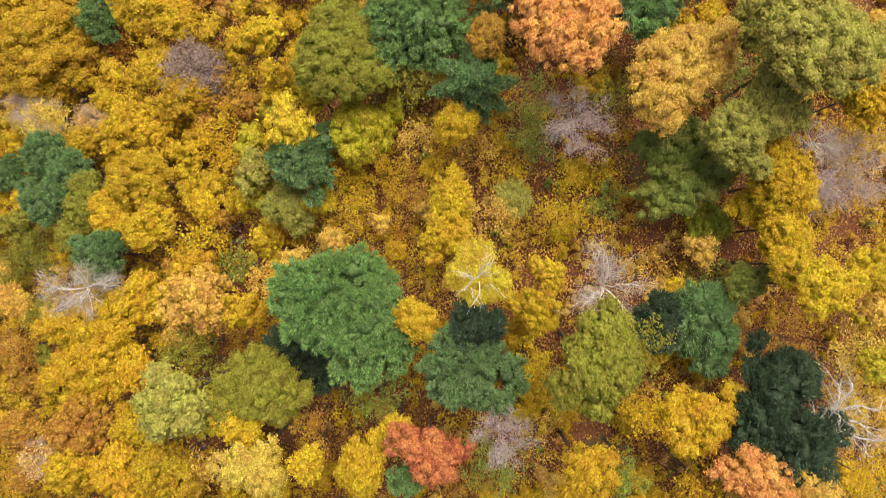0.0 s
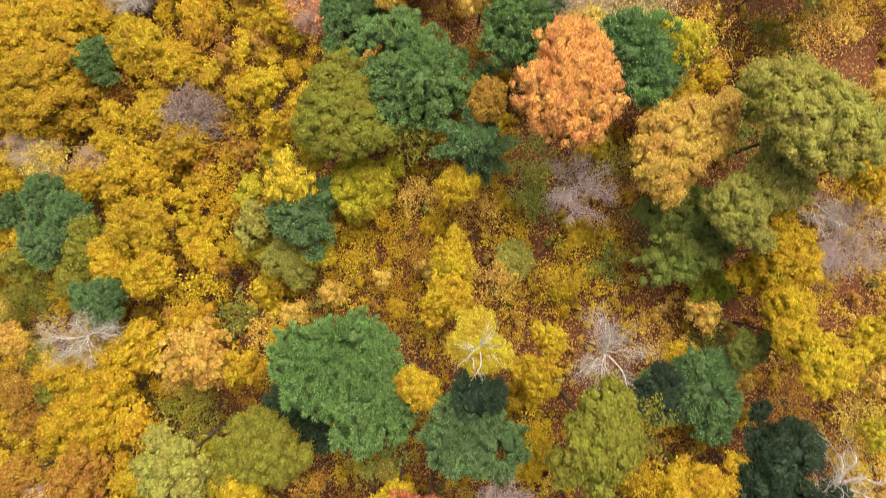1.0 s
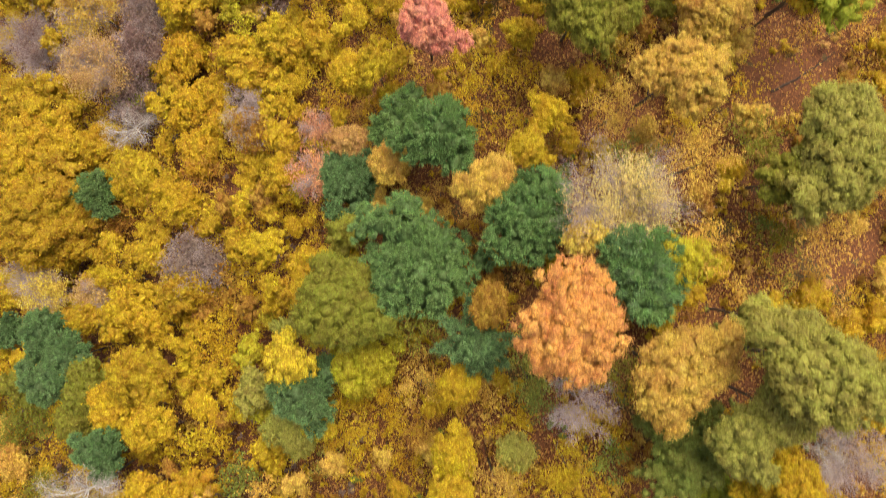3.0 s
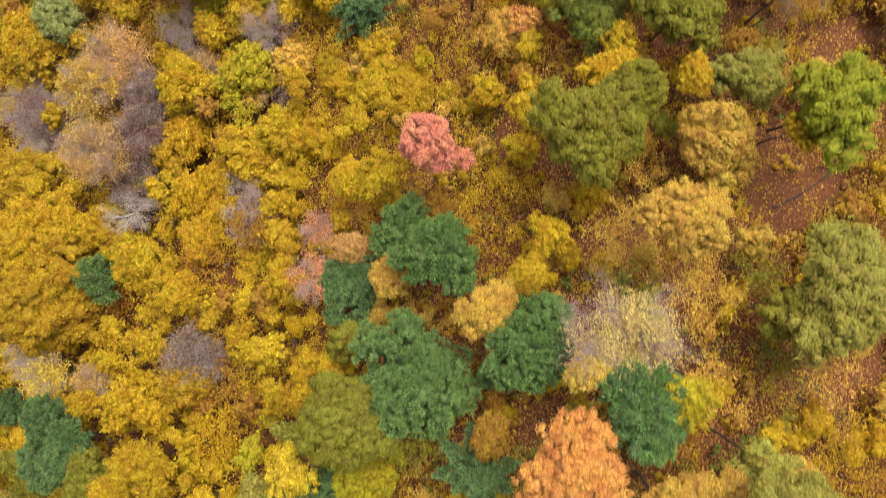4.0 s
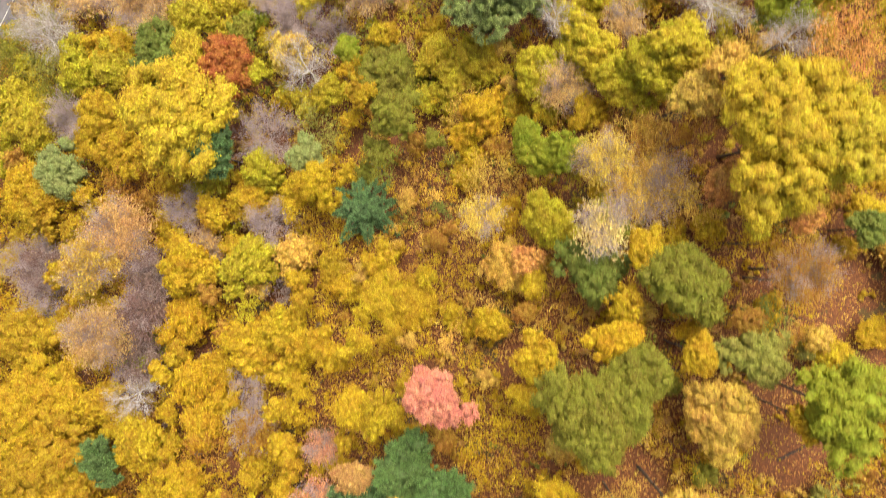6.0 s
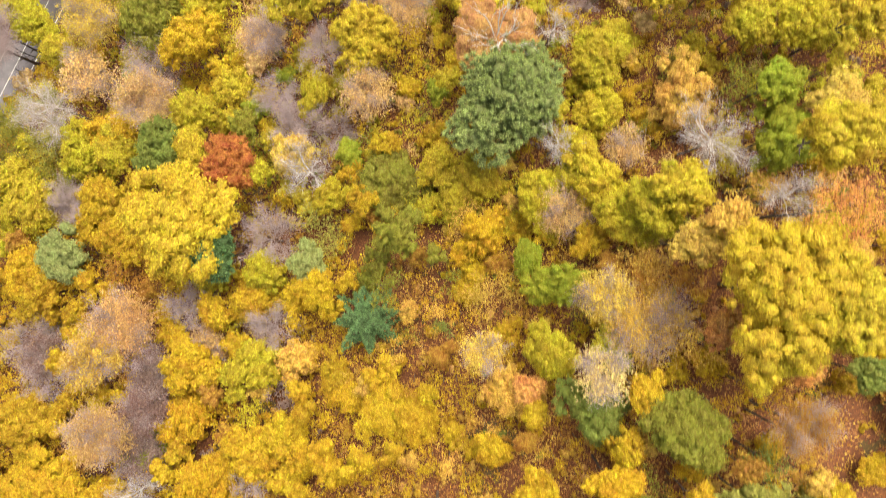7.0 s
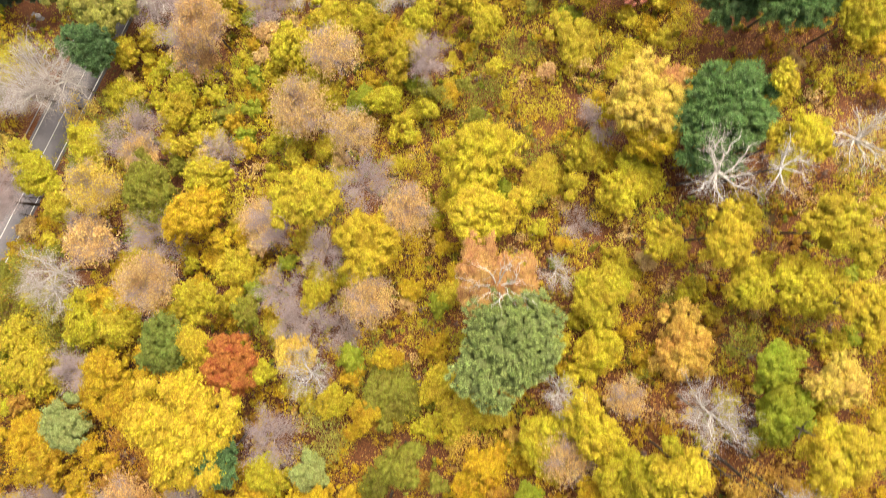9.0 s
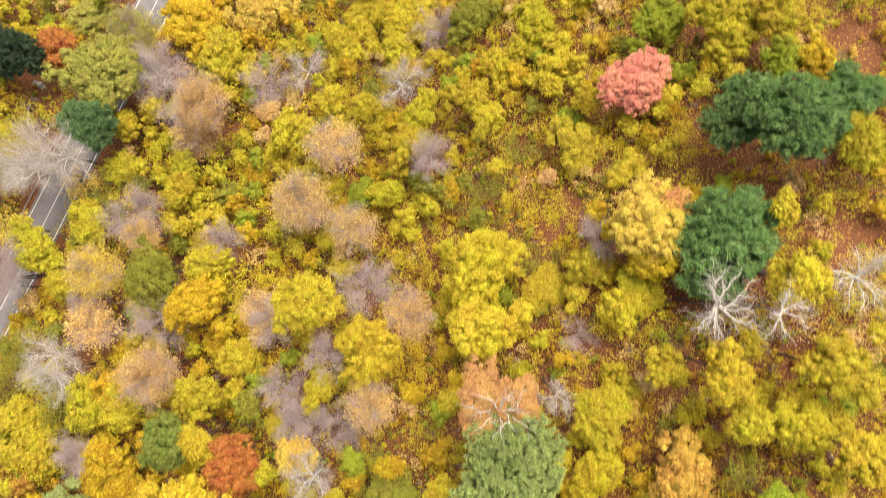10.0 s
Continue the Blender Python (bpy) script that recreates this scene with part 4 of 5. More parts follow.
plant("round", "lime", 23.1, 91.1, 77.3, 3.71)
plant("round", "straw", 26.2, 86.5, 81.1, 2.81)
plant("round", "amber", 28.2, 89.2, 83.1, 1.97)
plant("round", "lemon", 33.1, 81.6, 88.9, 7.35)
plant("round", "lemon", 37.7, 80.1, 90.2, 3.94)
plant("round", "lemon", 31.9, 75.5, 85.8, 3.29)
plant("round", "orange", 30.2, 77.4, 78.6, 2.77)
plant("round", "orange", 36.5, 73.2, 81.9, 1.63)
plant("round", "spring", 13.6, 81.8, 71.8, 2.44)
plant("round", "spring", 9.8, 84.5, 65.3, 2.33)
plant("round", "spring", 11.3, 81.2, 70.3, 2.49)
plant("fading", "straw", 17.8, 80.7, 74.4, 3.35)
plant("round", "lime", 12.0, 73.5, 71.8, 3.32)
plant("thin", "amber", 5.5, 79.7, 64.4, 3.79)
plant("fading", "straw", 3.6, 73.9, 74.3, 2.6)
plant("round", "amber", 7.4, 67.9, 68.2, 3.39)
plant("round", "orange", 9.3, 69.1, 69.8, 1.84)
plant("birch", "cream", 16.0, 72.4, 79.5, 3.0)
plant("fading", "amber", 23.0, 77.1, 74.7, 4.9)
plant("round", "yellow", 20.9, 70.3, 78.9, 2.23)
plant("thin", "amber", 28.0, 75.3, 77.8, 2.53)
plant("round", "green", 16.1, 67.7, 76.3, 3.83)
plant("round", "olive", 24.9, 66.7, 81.4, 4.36)
plant("thin", "gold", 32.8, 70.8, 81.0, 2.81)
plant("round", "green", 44.9, 72.4, 79.3, 2.22)
plant("fading", "brown", 35.4, 67.9, 84.5, 3.3)
plant("bare", "white", 35.0, 66.9, 82.6, 1.46)
plant("round", "yellow", -23.8, 58.9, 54.2, 3.51)
plant("round", "yellow", -8.7, 63.5, 60.1, 3.97)
plant("round", "yellow", -13.8, 64.8, 56.0, 2.58)
plant("round", "yellow", -4.5, 63.1, 59.6, 3.32)
plant("thin", "yellow", -16.3, 62.2, 55.4, 3.03)
plant("round", "yellow", 5.3, 60.8, 67.7, 2.26)
plant("round", "yellow", 9.9, 57.5, 75.3, 3.03)
plant("round", "yellow", 8.7, 52.9, 74.0, 2.09)
plant("round", "gold", 17.5, 60.3, 80.4, 2.83)
plant("round", "gold", 19.1, 63.9, 77.5, 2.0)
plant("round", "olive", 14.4, 53.6, 85.1, 5.84)
plant("round", "olive", 18.9, 57.3, 84.4, 3.36)
plant("round", "yellow", 25.7, 59.3, 82.2, 2.13)
plant("round", "moss", 31.4, 59.1, 83.0, 3.37)
plant("round", "amber", 28.2, 52.8, 82.6, 4.16)
plant("round", "brown", 30.8, 62.9, 81.0, 1.59)
plant("thin", "green", 33.2, 63.4, 81.2, 2.41)
plant("round", "spring", 37.4, 55.1, 89.2, 4.71)
plant("round", "yellow", 35.2, 53.1, 85.1, 1.92)
plant("round", "gold", 48.4, 60.6, 73.6, 2.1)
plant("bare", "white", -86.0, 150.1, 15.7, 5.79)
plant("round", "lime", -86.6, 133.1, 12.7, 5.64)
plant("round", "lime", -71.1, 150.8, 6.0, 3.93)
plant("round", "citron", -74.2, 141.2, 13.2, 2.49)
plant("thin", "green", -79.6, 139.3, 8.1, 3.62)
plant("round", "citron", -55.4, 145.0, 16.5, 3.65)
plant("round", "lime", -54.6, 150.5, 13.9, 3.1)
plant("fading", "straw", -67.1, 129.0, 27.3, 5.06)
plant("round", "olive", -55.5, 128.6, 29.5, 5.53)
plant("fading", "buff", -60.8, 136.3, 20.5, 3.54)
plant("bare", "white", -75.0, 112.9, 27.0, 5.31)
plant("round", "yellow", -45.7, 123.6, 32.2, 5.19)
plant("thin", "citron", -40.4, 127.0, 29.7, 4.18)
plant("bare", "grey", -54.2, 120.0, 28.7, 4.91)
plant("fading", "buff", -52.4, 111.3, 37.4, 5.17)
plant("round", "lime", -43.3, 108.3, 39.8, 4.04)
plant("fading", "buff", -68.6, 118.4, 24.7, 4.82)
plant("round", "citron", -60.9, 103.6, 29.5, 4.19)
plant("fading", "buff", -33.0, 122.2, 34.5, 4.02)
plant("fading", "buff", -25.8, 141.4, 39.0, 5.1)
plant("fading", "buff", -16.4, 136.8, 41.5, 3.98)
plant("round", "citron", -22.7, 124.8, 51.2, 5.11)
plant("bare", "grey", -13.8, 127.1, 48.2, 4.42)
plant("round", "lemon", -12.6, 118.1, 51.0, 4.94)
plant("fading", "buff", -12.6, 109.4, 50.7, 4.02)
plant("round", "lime", -21.3, 110.8, 44.9, 3.28)
plant("bare", "grey", -25.5, 105.4, 44.9, 3.22)
plant("bare", "grey", -17.9, 104.6, 43.8, 3.63)
plant("round", "citron", -37.1, 113.9, 33.9, 4.04)
plant("round", "lemon", 3.7, 130.0, 54.4, 5.85)
plant("round", "lemon", 4.3, 122.1, 59.2, 4.88)
plant("leafy birch", "salmon", 5.6, 112.5, 69.7, 5.46)
plant("pine", "sage", 7.0, 105.0, 69.7, 7.86)
plant("bare", "white", 13.3, 114.2, 65.5, 2.29)
plant("bare", "white", 13.3, 98.9, 67.8, 2.61)
plant("thin", "olive", 14.2, 130.1, 46.7, 4.18)
plant("bare", "grey", 20.2, 135.6, 58.9, 3.13)
plant("round", "yellow", 25.9, 133.4, 63.7, 4.41)
plant("dead", "white", 31.6, 126.4, 74.3, 4.44)
plant("dead", "white", 36.4, 126.3, 78.7, 2.87)
plant("round", "lime", 25.7, 127.1, 58.9, 3.53)
plant("thin", "citron", 22.7, 122.4, 56.5, 2.92)
plant("round", "amber", 28.5, 105.1, 69.1, 4.37)
plant("round", "spring", 37.5, 98.7, 76.1, 4.0)
plant("round", "spring", 36.2, 104.5, 77.0, 2.57)
plant("bare", "white", 29.4, 98.2, 77.4, 4.0)
plant("round", "straw", 42.8, 102.6, 77.8, 3.09)
plant("round", "citron", 38.2, 97.3, 87.6, 3.89)
plant("round", "lemon", 41.9, 112.4, 73.9, 4.12)
plant("round", "citron", 43.7, 119.5, 77.6, 4.07)
plant("round", "citron", 43.9, 111.0, 81.0, 3.09)
plant("thin", "orange", 36.9, 89.6, 90.5, 3.49)
plant("bare", "white", 33.3, 91.0, 85.5, 2.85)
plant("round", "lime", 19.1, 103.8, 64.0, 3.34)
plant("thin", "moss", -77.6, 105.6, 23.7, 3.92)
plant("bare", "grey", -70.2, 95.2, 27.4, 3.74)
plant("thin", "citron", -84.8, 97.9, 17.3, 4.85)
plant("pine", "pine", 34.8, 134.7, 68.3, 7.13)
plant("dead", "white", 47.0, 129.8, 75.9, 3.75)
plant("thin", "straw", 49.5, 130.1, 71.8, 3.65)
plant("bare", "grey", -29.8, 121.3, 42.4, 3.5)
plant("bare", "grey", -3.6, 148.3, 42.8, 3.3)
plant("bare", "grey", -64.6, 174.8, 5.2, 4.68)
plant("bare", "grey", 18.0, 120.8, 53.0, 2.64)
plant("bare", "grey", -70.3, 121.8, 22.0, 3.45)
plant("bare", "grey", -92.6, 127.5, 15.8, 5.44)
plant("bare", "grey", -92.6, 130.5, 14.9, 4.87)
plant("thin", "lime", -93.6, 157.6, 7.8, 4.95)
plant("bare", "white", -80.7, 152.8, 13.7, 5.52)
plant("bare", "white", -91.9, 151.6, 10.7, 5.64)
plant("thin", "straw", -80.8, 148.1, 6.8, 3.93)
plant("thin", "straw", -93.4, 137.5, 9.9, 4.49)
plant("round", "lime", -72.4, 137.9, 18.1, 4.11)
plant("round", "citron", -79.1, 125.9, 16.1, 3.43)
plant("round", "olive", -74.0, 177.4, 3.4, 4.29)
plant("bare", "grey", -66.0, 170.7, 7.7, 5.38)
plant("bare", "grey", -54.4, 164.2, 14.7, 6.1)
plant("thin", "olive", -76.1, 143.0, 8.9, 3.87)
plant("pine", "deep", -96.6, 176.5, 6.7, 6.54)
plant("round", "rust", -88.4, 178.5, 3.0, 4.58)
plant("round", "moss", -74.5, 170.7, 11.6, 8.94)
plant("pine", "teal", -75.7, 159.7, 12.5, 6.28)
plant("round", "citron", -71.0, 160.0, 6.1, 3.29)
plant("round", "citron", -65.0, 163.7, 5.7, 2.9)
plant("bare", "white", -85.4, 153.6, 14.4, 7.36)
plant("round", "yellow", -58.2, 184.5, 0.1, 7.16)
plant("round", "citron", -49.7, 173.8, 8.3, 5.85)
plant("bare", "white", -63.6, 171.4, 7.7, 4.09)
plant("fading", "moss", -72.3, 182.8, -3.2, 5.89)
plant("round", "moss", -81.7, 186.0, -1.3, 4.71)
plant("round", "straw", -43.5, 186.1, 2.5, 5.41)
plant("fading", "pink", -48.4, 161.4, 23.6, 5.26)
plant("bare", "grey", -37.2, 167.2, 16.7, 4.81)
plant("bare", "white", -28.4, 168.8, 19.8, 3.99)
plant("fading", "buff", -20.0, 150.9, 39.2, 4.51)
plant("round", "citron", -18.5, 182.6, 12.1, 3.79)
plant("round", "citron", -22.8, 176.0, 14.5, 3.73)
plant("round", "citron", -8.6, 179.1, 21.9, 5.66)
plant("round", "citron", -23.4, 161.0, 24.1, 3.47)
plant("round", "citron", -15.2, 158.8, 30.6, 3.29)
plant("bare", "white", -8.7, 162.0, 36.6, 3.9)
plant("round", "lime", -5.5, 155.7, 39.0, 3.58)
plant("round", "citron", -7.6, 150.9, 39.2, 3.89)
plant("round", "citron", 2.7, 158.6, 40.8, 3.53)
plant("round", "citron", 12.3, 167.5, 38.3, 3.09)
plant("round", "citron", 7.7, 164.9, 37.2, 3.12)
plant("round", "lemon", 17.1, 162.9, 43.6, 2.94)
plant("bare", "grey", -2.0, 173.5, 29.5, 4.14)
plant("round", "citron", 20.7, 156.3, 48.9, 2.24)
plant("round", "coral", 27.0, 158.0, 54.3, 5.0)
plant("round", "spring", 31.3, 167.9, 50.9, 4.05)
plant("round", "lime", 39.6, 166.6, 55.9, 5.27)
plant("round", "citron", 45.9, 165.8, 59.3, 3.8)
plant("pine", "pine", 38.5, 151.7, 65.7, 5.36)
plant("pine", "pine", 42.7, 149.4, 71.8, 6.18)
plant("pine", "pine", 49.2, 152.3, 70.5, 3.7)
plant("round", "citron", 48.4, 158.1, 62.7, 2.02)
plant("round", "citron", 41.4, 138.6, 67.7, 1.91)
plant("round", "straw", 25.5, 136.3, 65.2, 5.26)
plant("round", "lime", 49.9, 146.0, 71.2, 3.55)
plant("round", "citron", 19.0, 148.9, 48.8, 4.32)
plant("bare", "grey", -63.0, 140.0, 20.0, 5.4)
plant("bare", "grey", -42.6, 134.2, 29.1, 3.71)
plant("thin", "olive", 10.9, 149.9, 42.6, 3.47)
plant("thin", "olive", 5.3, 143.3, 45.1, 3.88)
plant("thin", "citron", 14.2, 140.5, 45.6, 3.86)
plant("fading", "buff", -52.6, 156.4, 14.8, 4.71)
plant("round", "citron", -29.3, 155.2, 27.1, 4.76)
plant("thin", "olive", -71.5, 149.3, 6.6, 5.0)
plant("round", "citron", -24.2, 147.5, 31.5, 3.05)
plant("round", "citron", -21.2, 144.1, 33.8, 2.56)
plant("round", "spring", -15.6, 143.0, 35.1, 2.75)
plant("round", "lime", -11.4, 142.8, 37.2, 2.91)
plant("bare", "grey", -5.3, 149.3, 38.9, 3.01)
plant("round", "citron", -10.6, 172.0, 23.4, 3.49)
plant("round", "citron", -5.3, 176.6, 22.8, 3.03)
plant("round", "citron", 5.6, 154.4, 41.9, 2.79)
plant("round", "lime", 14.2, 170.9, 39.8, 3.46)
plant("round", "olive", 3.1, 174.8, 31.0, 4.16)
plant("round", "citron", 17.5, 167.1, 41.4, 2.0)
plant("round", "citron", 15.3, 159.5, 44.5, 1.94)
plant("round", "salmon", 28.1, 139.1, 63.6, 3.06)
plant("round", "citron", 34.2, 155.6, 58.4, 1.35)
plant("thin", "citron", 32.6, 149.8, 57.6, 2.05)
plant("thin", "citron", 48.5, 139.8, 65.1, 1.89)
plant("round", "yellow", 47.2, 158.1, 65.0, 2.53)
plant("round", "spring", 43.6, 158.5, 63.7, 2.73)
plant("round", "citron", -44.4, 130.3, 30.1, 3.97)
plant("bare", "grey", -19.7, 116.6, 48.2, 3.33)
plant("bare", "grey", -27.4, 110.5, 43.2, 3.48)
plant("bare", "grey", -23.4, 105.3, 45.0, 4.01)
plant("round", "olive", -34.6, 106.8, 38.8, 2.46)
plant("round", "citron", -41.1, 101.6, 44.6, 3.31)
plant("thin", "citron", -81.8, 102.1, 19.8, 5.03)
plant("round", "citron", -86.2, 99.5, 18.3, 4.6)
plant("round", "citron", -79.3, 94.5, 23.9, 4.87)
plant("round", "mustard", -66.1, 95.3, 26.2, 2.72)
plant("thin", "citron", -67.1, 110.3, 22.1, 3.28)
plant("fading", "buff", -6.6, 123.0, 49.7, 4.09)
plant("thin", "yellow", -6.9, 116.3, 51.5, 3.65)
plant("thin", "citron", -5.5, 129.6, 44.3, 2.93)
plant("round", "citron", 13.2, 127.3, 52.8, 3.79)
plant("round", "citron", 22.9, 124.7, 60.3, 3.0)
plant("round", "citron", 19.0, 130.8, 56.6, 2.94)
plant("round", "citron", 26.7, 118.2, 67.4, 2.62)
plant("round", "citron", 19.1, 110.9, 64.5, 4.16)
plant("thin", "olive", 27.9, 109.5, 63.9, 2.4)
plant("round", "citron", 31.6, 118.3, 75.0, 3.39)
plant("round", "lime", 35.1, 112.5, 73.2, 3.02)
plant("round", "citron", 40.3, 129.8, 75.9, 2.92)
plant("round", "citron", 38.9, 130.5, 72.5, 2.02)
plant("thin", "olive", 34.7, 106.2, 72.0, 2.62)
plant("fading", "buff", 21.7, 98.8, 68.0, 2.57)
plant("round", "citron", 42.8, 106.4, 75.8, 1.36)
plant("round", "gold", -78.8, 81.1, 25.3, 5.48)
plant("bare", "grey", -73.9, 61.6, 28.8, 4.13)
plant("round", "mustard", -76.4, 54.8, 29.2, 5.76)
plant("thin", "grey", -25.5, 63.9, 49.0, 3.52)
plant("round", "sage", -21.0, 83.7, 52.2, 3.05)
plant("round", "gold", 4.5, 88.3, 62.7, 3.05)
plant("round", "gold", 2.2, 85.7, 60.5, 2.3)
plant("round", "lemon", 25.2, 92.5, 79.1, 3.03)
plant("thin", "amber", 31.2, 91.3, 81.2, 2.42)
plant("thin", "amber", 34.3, 93.0, 79.4, 1.96)
plant("thin", "brown", 22.8, 83.1, 73.9, 2.96)
plant("thin", "brown", 27.2, 82.5, 77.9, 2.81)
plant("thin", "amber", 21.7, 85.0, 73.0, 2.42)
plant("round", "citron", 16.1, 96.4, 68.0, 3.41)
plant("thin", "amber", 23.0, 84.0, 74.2, 2.79)
plant("bare", "grey", -28.0, 46.9, 56.4, 3.03)
plant("fading", "mauve", -50.5, 51.8, 42.1, 4.36)
plant("fading", "mauve", -47.8, 66.2, 43.5, 4.03)

# bare patches of forest floor between the trees
clearings = []


def clearing(x, y, radius):
    clearings.append((x, y, radius))


clearing(16.5, -20.0, 2.7)
clearing(23.0, 8.4, 2.6)
clearing(23.2, 2.6, 2.6)
clearing(30.9, 0.1, 2.5)
clearing(39.5, -10.8, 3.5)
clearing(45.1, 2.0, 2.3)
clearing(11.1, 6.4, 1.9)
clearing(-28.3, 1.7, 2.1)
clearing(30.2, 31.5, 2.5)
clearing(36.8, 48.0, 3.3)
clearing(42.8, 49.3, 3.3)
clearing(16.6, 42.9, 2.4)
clearing(-31.2, 38.9, 2.6)
clearing(47.1, 65.8, 4.1)
clearing(43.5, 63.1, 2.7)
clearing(37.3, 46.3, 3.9)
clearing(42.0, 48.9, 2.6)
clearing(7.0, 55.6, 1.7)
clearing(-39.8, 55.9, 1.7)
clearing(-41.0, 49.9, 1.5)
clearing(-2.8, 88.2, 2.1)
clearing(19.0, 121.0, 3.3)
clearing(15.1, 137.2, 2.5)
clearing(-3.3, 95.2, 2.0)
clearing(-13.0, 87.0, 2.1)
clearing(-7.3, 123.5, 2.6)
clearing(17.7, 140.7, 2.6)
clearing(-95.5, 172.1, 4.6)
clearing(-39.7, 56.1, 1.9)
clearing(-41.0, 50.5, 1.9)
clearing(-6.6, 87.1, 2.2)
clearing(-13.9, 86.2, 2.1)
clearing(-92.5, 170.3, 4.2)
clearing(49.0, 28.1, 2.6)
clearing(36.9, 34.1, 2.0)
clearing(40.9, 27.7, 2.2)
clearing(30.0, 32.9, 1.8)
clearing(44.0, 26.5, 3.0)
clearing(48.0, 59.6, 4.0)
clearing(54.4, 134.6, 4.5)
clearing(58.5, 162.3, 5.0)
clearing(37.5, 145.5, 2.4)
clearing(42.9, 142.0, 2.4)

# logs and leaning stems on the forest floor


def fallen_log(x0, y0, x1, y1, thick, mat, lift, label):
    """A stem that lies along the slope, with stubs of broken branches."""
    foot = Vector((x0, y0, terrain(x0, y0) + thick * 0.7))
    tip = Vector((x1, y1, terrain(x1, y1) + thick * 0.7 + lift)) - foot
    log = tagged(new("fallen_log"), label, "fallen log", group="fallen logs of the wood")
    log.location = foot
    p, piece = limb((0, 0, 0), tip, thick, thick * 0.4, 0.02, 10, 7)
    new("trunk", mesh_of("log", *piece, [mat], smooth=True)).parent = log
    for k in range(5):
        d = unit(np.array(tip.normalized()) * 0.6 + rng.normal(size=3) * 0.7 + UP * 0.4)
        start = p[3 + k]
        new("branch", mesh_of("branch", *limb(start, start + d * rng.uniform(0.7, 1.8), thick * 0.32, thick * 0.1, 0.1, 4, 4)[1], [mat], smooth=True)).parent = log


fallen_log(39.2, 3.4, 48.6, 4.4, 0.17, DARK_BARK, 0.2, "dark fallen trunk lying on brown leaves")
fallen_log(48.2, 8.2, 40.5, 11.8, 0.15, PALE_BARK, 2.5, "pale leaning birch stem over brown leaves")
fallen_log(24.6, 74.9, 28.6, 78.1, 0.13, DARK_BARK, 0.4, "thin dark fallen stem in the undergrowth")
fallen_log(37.5, 46.0, 44.9, 50.5, 0.15, DARK_BARK, 0.2, "dark fallen trunk lying on brown leaves")
fallen_log(-10.0, 15.0, -5.3, 8.0, 0.12, DARK_BARK, 0.3, "thin dark fallen stem in the undergrowth")
fallen_log(37.4, 121.0, 38.6, 126.8, 0.2, BARK, 3.0, "grey-brown leaning trunk beside pale dead trees")

# slender dark trunks that lost their crowns, beside the road


def snag(x, y, height, thick):
    foot = terrain(x, y)
    tree = tagged(new("dead_tree"), "slender dark dead trunk with a few broken twigs beside the road", "dead tree", group="dead trunks beside the road")
    tree.location = (x, y, foot - 0.2)
    p, piece = limb((0, 0, 0), (rng.normal() * 0.4, rng.normal() * 0.4, height), thick, thick * 0.35, 0.015, 8, 6)
    new("trunk", mesh_of("dead_trunk", *piece, [DARK_BARK], smooth=True)).parent = tree
    for k in range(9):
        foot_at = p[4 + k % 5]
        d = unit(rng.normal(size=3) + np.array([0, 0, 0.6]))
        new("twig", mesh_of("twig", *limb(foot_at, foot_at + d * rng.uniform(0.8, 2.0), thick * 0.3, thick * 0.1, 0.1, 3, 4)[1], [DARK_BARK], smooth=True)).parent = tree


snag(-91.5, 127.6, 17.0, 0.2)
snag(-92.8, 129.4, 12.0, 0.16)
snag(-94.6, 124.6, 9.0, 0.16)

# a small white tank on a pale slab, across the road
WHITE, nodes, links, bsdf = material("white_plastic")
stains = node(nodes, "ShaderNodeTexNoise", Scale=4.0, Detail=4.0, Roughness=0.6)
links.new(ramp(nodes, links, stains.outputs[0], [(0.3, (0.7, 0.7, 0.68)), (0.5, (0.86, 0.86, 0.85))]), bsdf.inputs["Base Color"])
bsdf.inputs["Roughness"].default_value = 0.4
tank_at = Vector((-97.0, 172.0, terrain(-97.0, 172.0)))
tank = tagged(new("utility_tank"), "small white rounded utility tank on a pale concrete slab", "utility tank")
tank.location = tank_at
bm = bmesh.new()
bmesh.ops.create_uvsphere(bm, u_segments=16, v_segments=10, radius=0.62, matrix=Matrix.Translation((0.35, 0.15, 0.75)) @ Matrix.Diagonal((1.15, 0.95, 0.8, 1)))
bmesh.ops.create_cone(bm, cap_ends=True, segments=12, radius1=0.2, radius2=0.16, depth=0.2, matrix=Matrix.Translation((0.35, 0.15, 1.3)))
me = bpy.data.meshes.new("body")
bm.to_mesh(me)
bm.free()
me.materials.append(WHITE)
new("body", me).parent = tank
bm = bmesh.new()
bmesh.ops.create_cube(bm, size=1.0, matrix=Matrix.Translation((-0.1, -0.1, 0.05)) @ Matrix.Rotation(-0.5, 4, "Z") @ Matrix.Diagonal((3.2, 1.5, 0.5, 1)))
bmesh.ops.bevel(bm, geom=bm.edges[:], offset=0.05, segments=2, affect="EDGES")
me = bpy.data.meshes.new("slab")
bm.to_mesh(me)
bm.free()
me.materials.append(SLAB)
new("slab", me).parent = tank

# ---- young growth between the tall trees ----
FILL_COLOURS = {
    "valley": ("gold", "gold", "mustard", "yellow", "gold", "yellow", "mustard", "brown"),
    "shoulder": ("amber", "gold", "brown", "gold", "mustard", "amber", "gold", "yellow"),
    "north": ("citron", "yellow", "lime", "citron", "olive", "mustard", "citron", "buff", "spring", "yellow"),
}
GOLDEN = ("yellow", "gold", "amber", "olive", "lime", "straw", "brown", "mustard", "moss", "citron")
dice = random.Random(11)
thicket = {}
near_count = 0
cells = {}
for p in planted:
    cells.setdefault((int(p[0] // 8), int(p[1] // 8)), []).append(p)


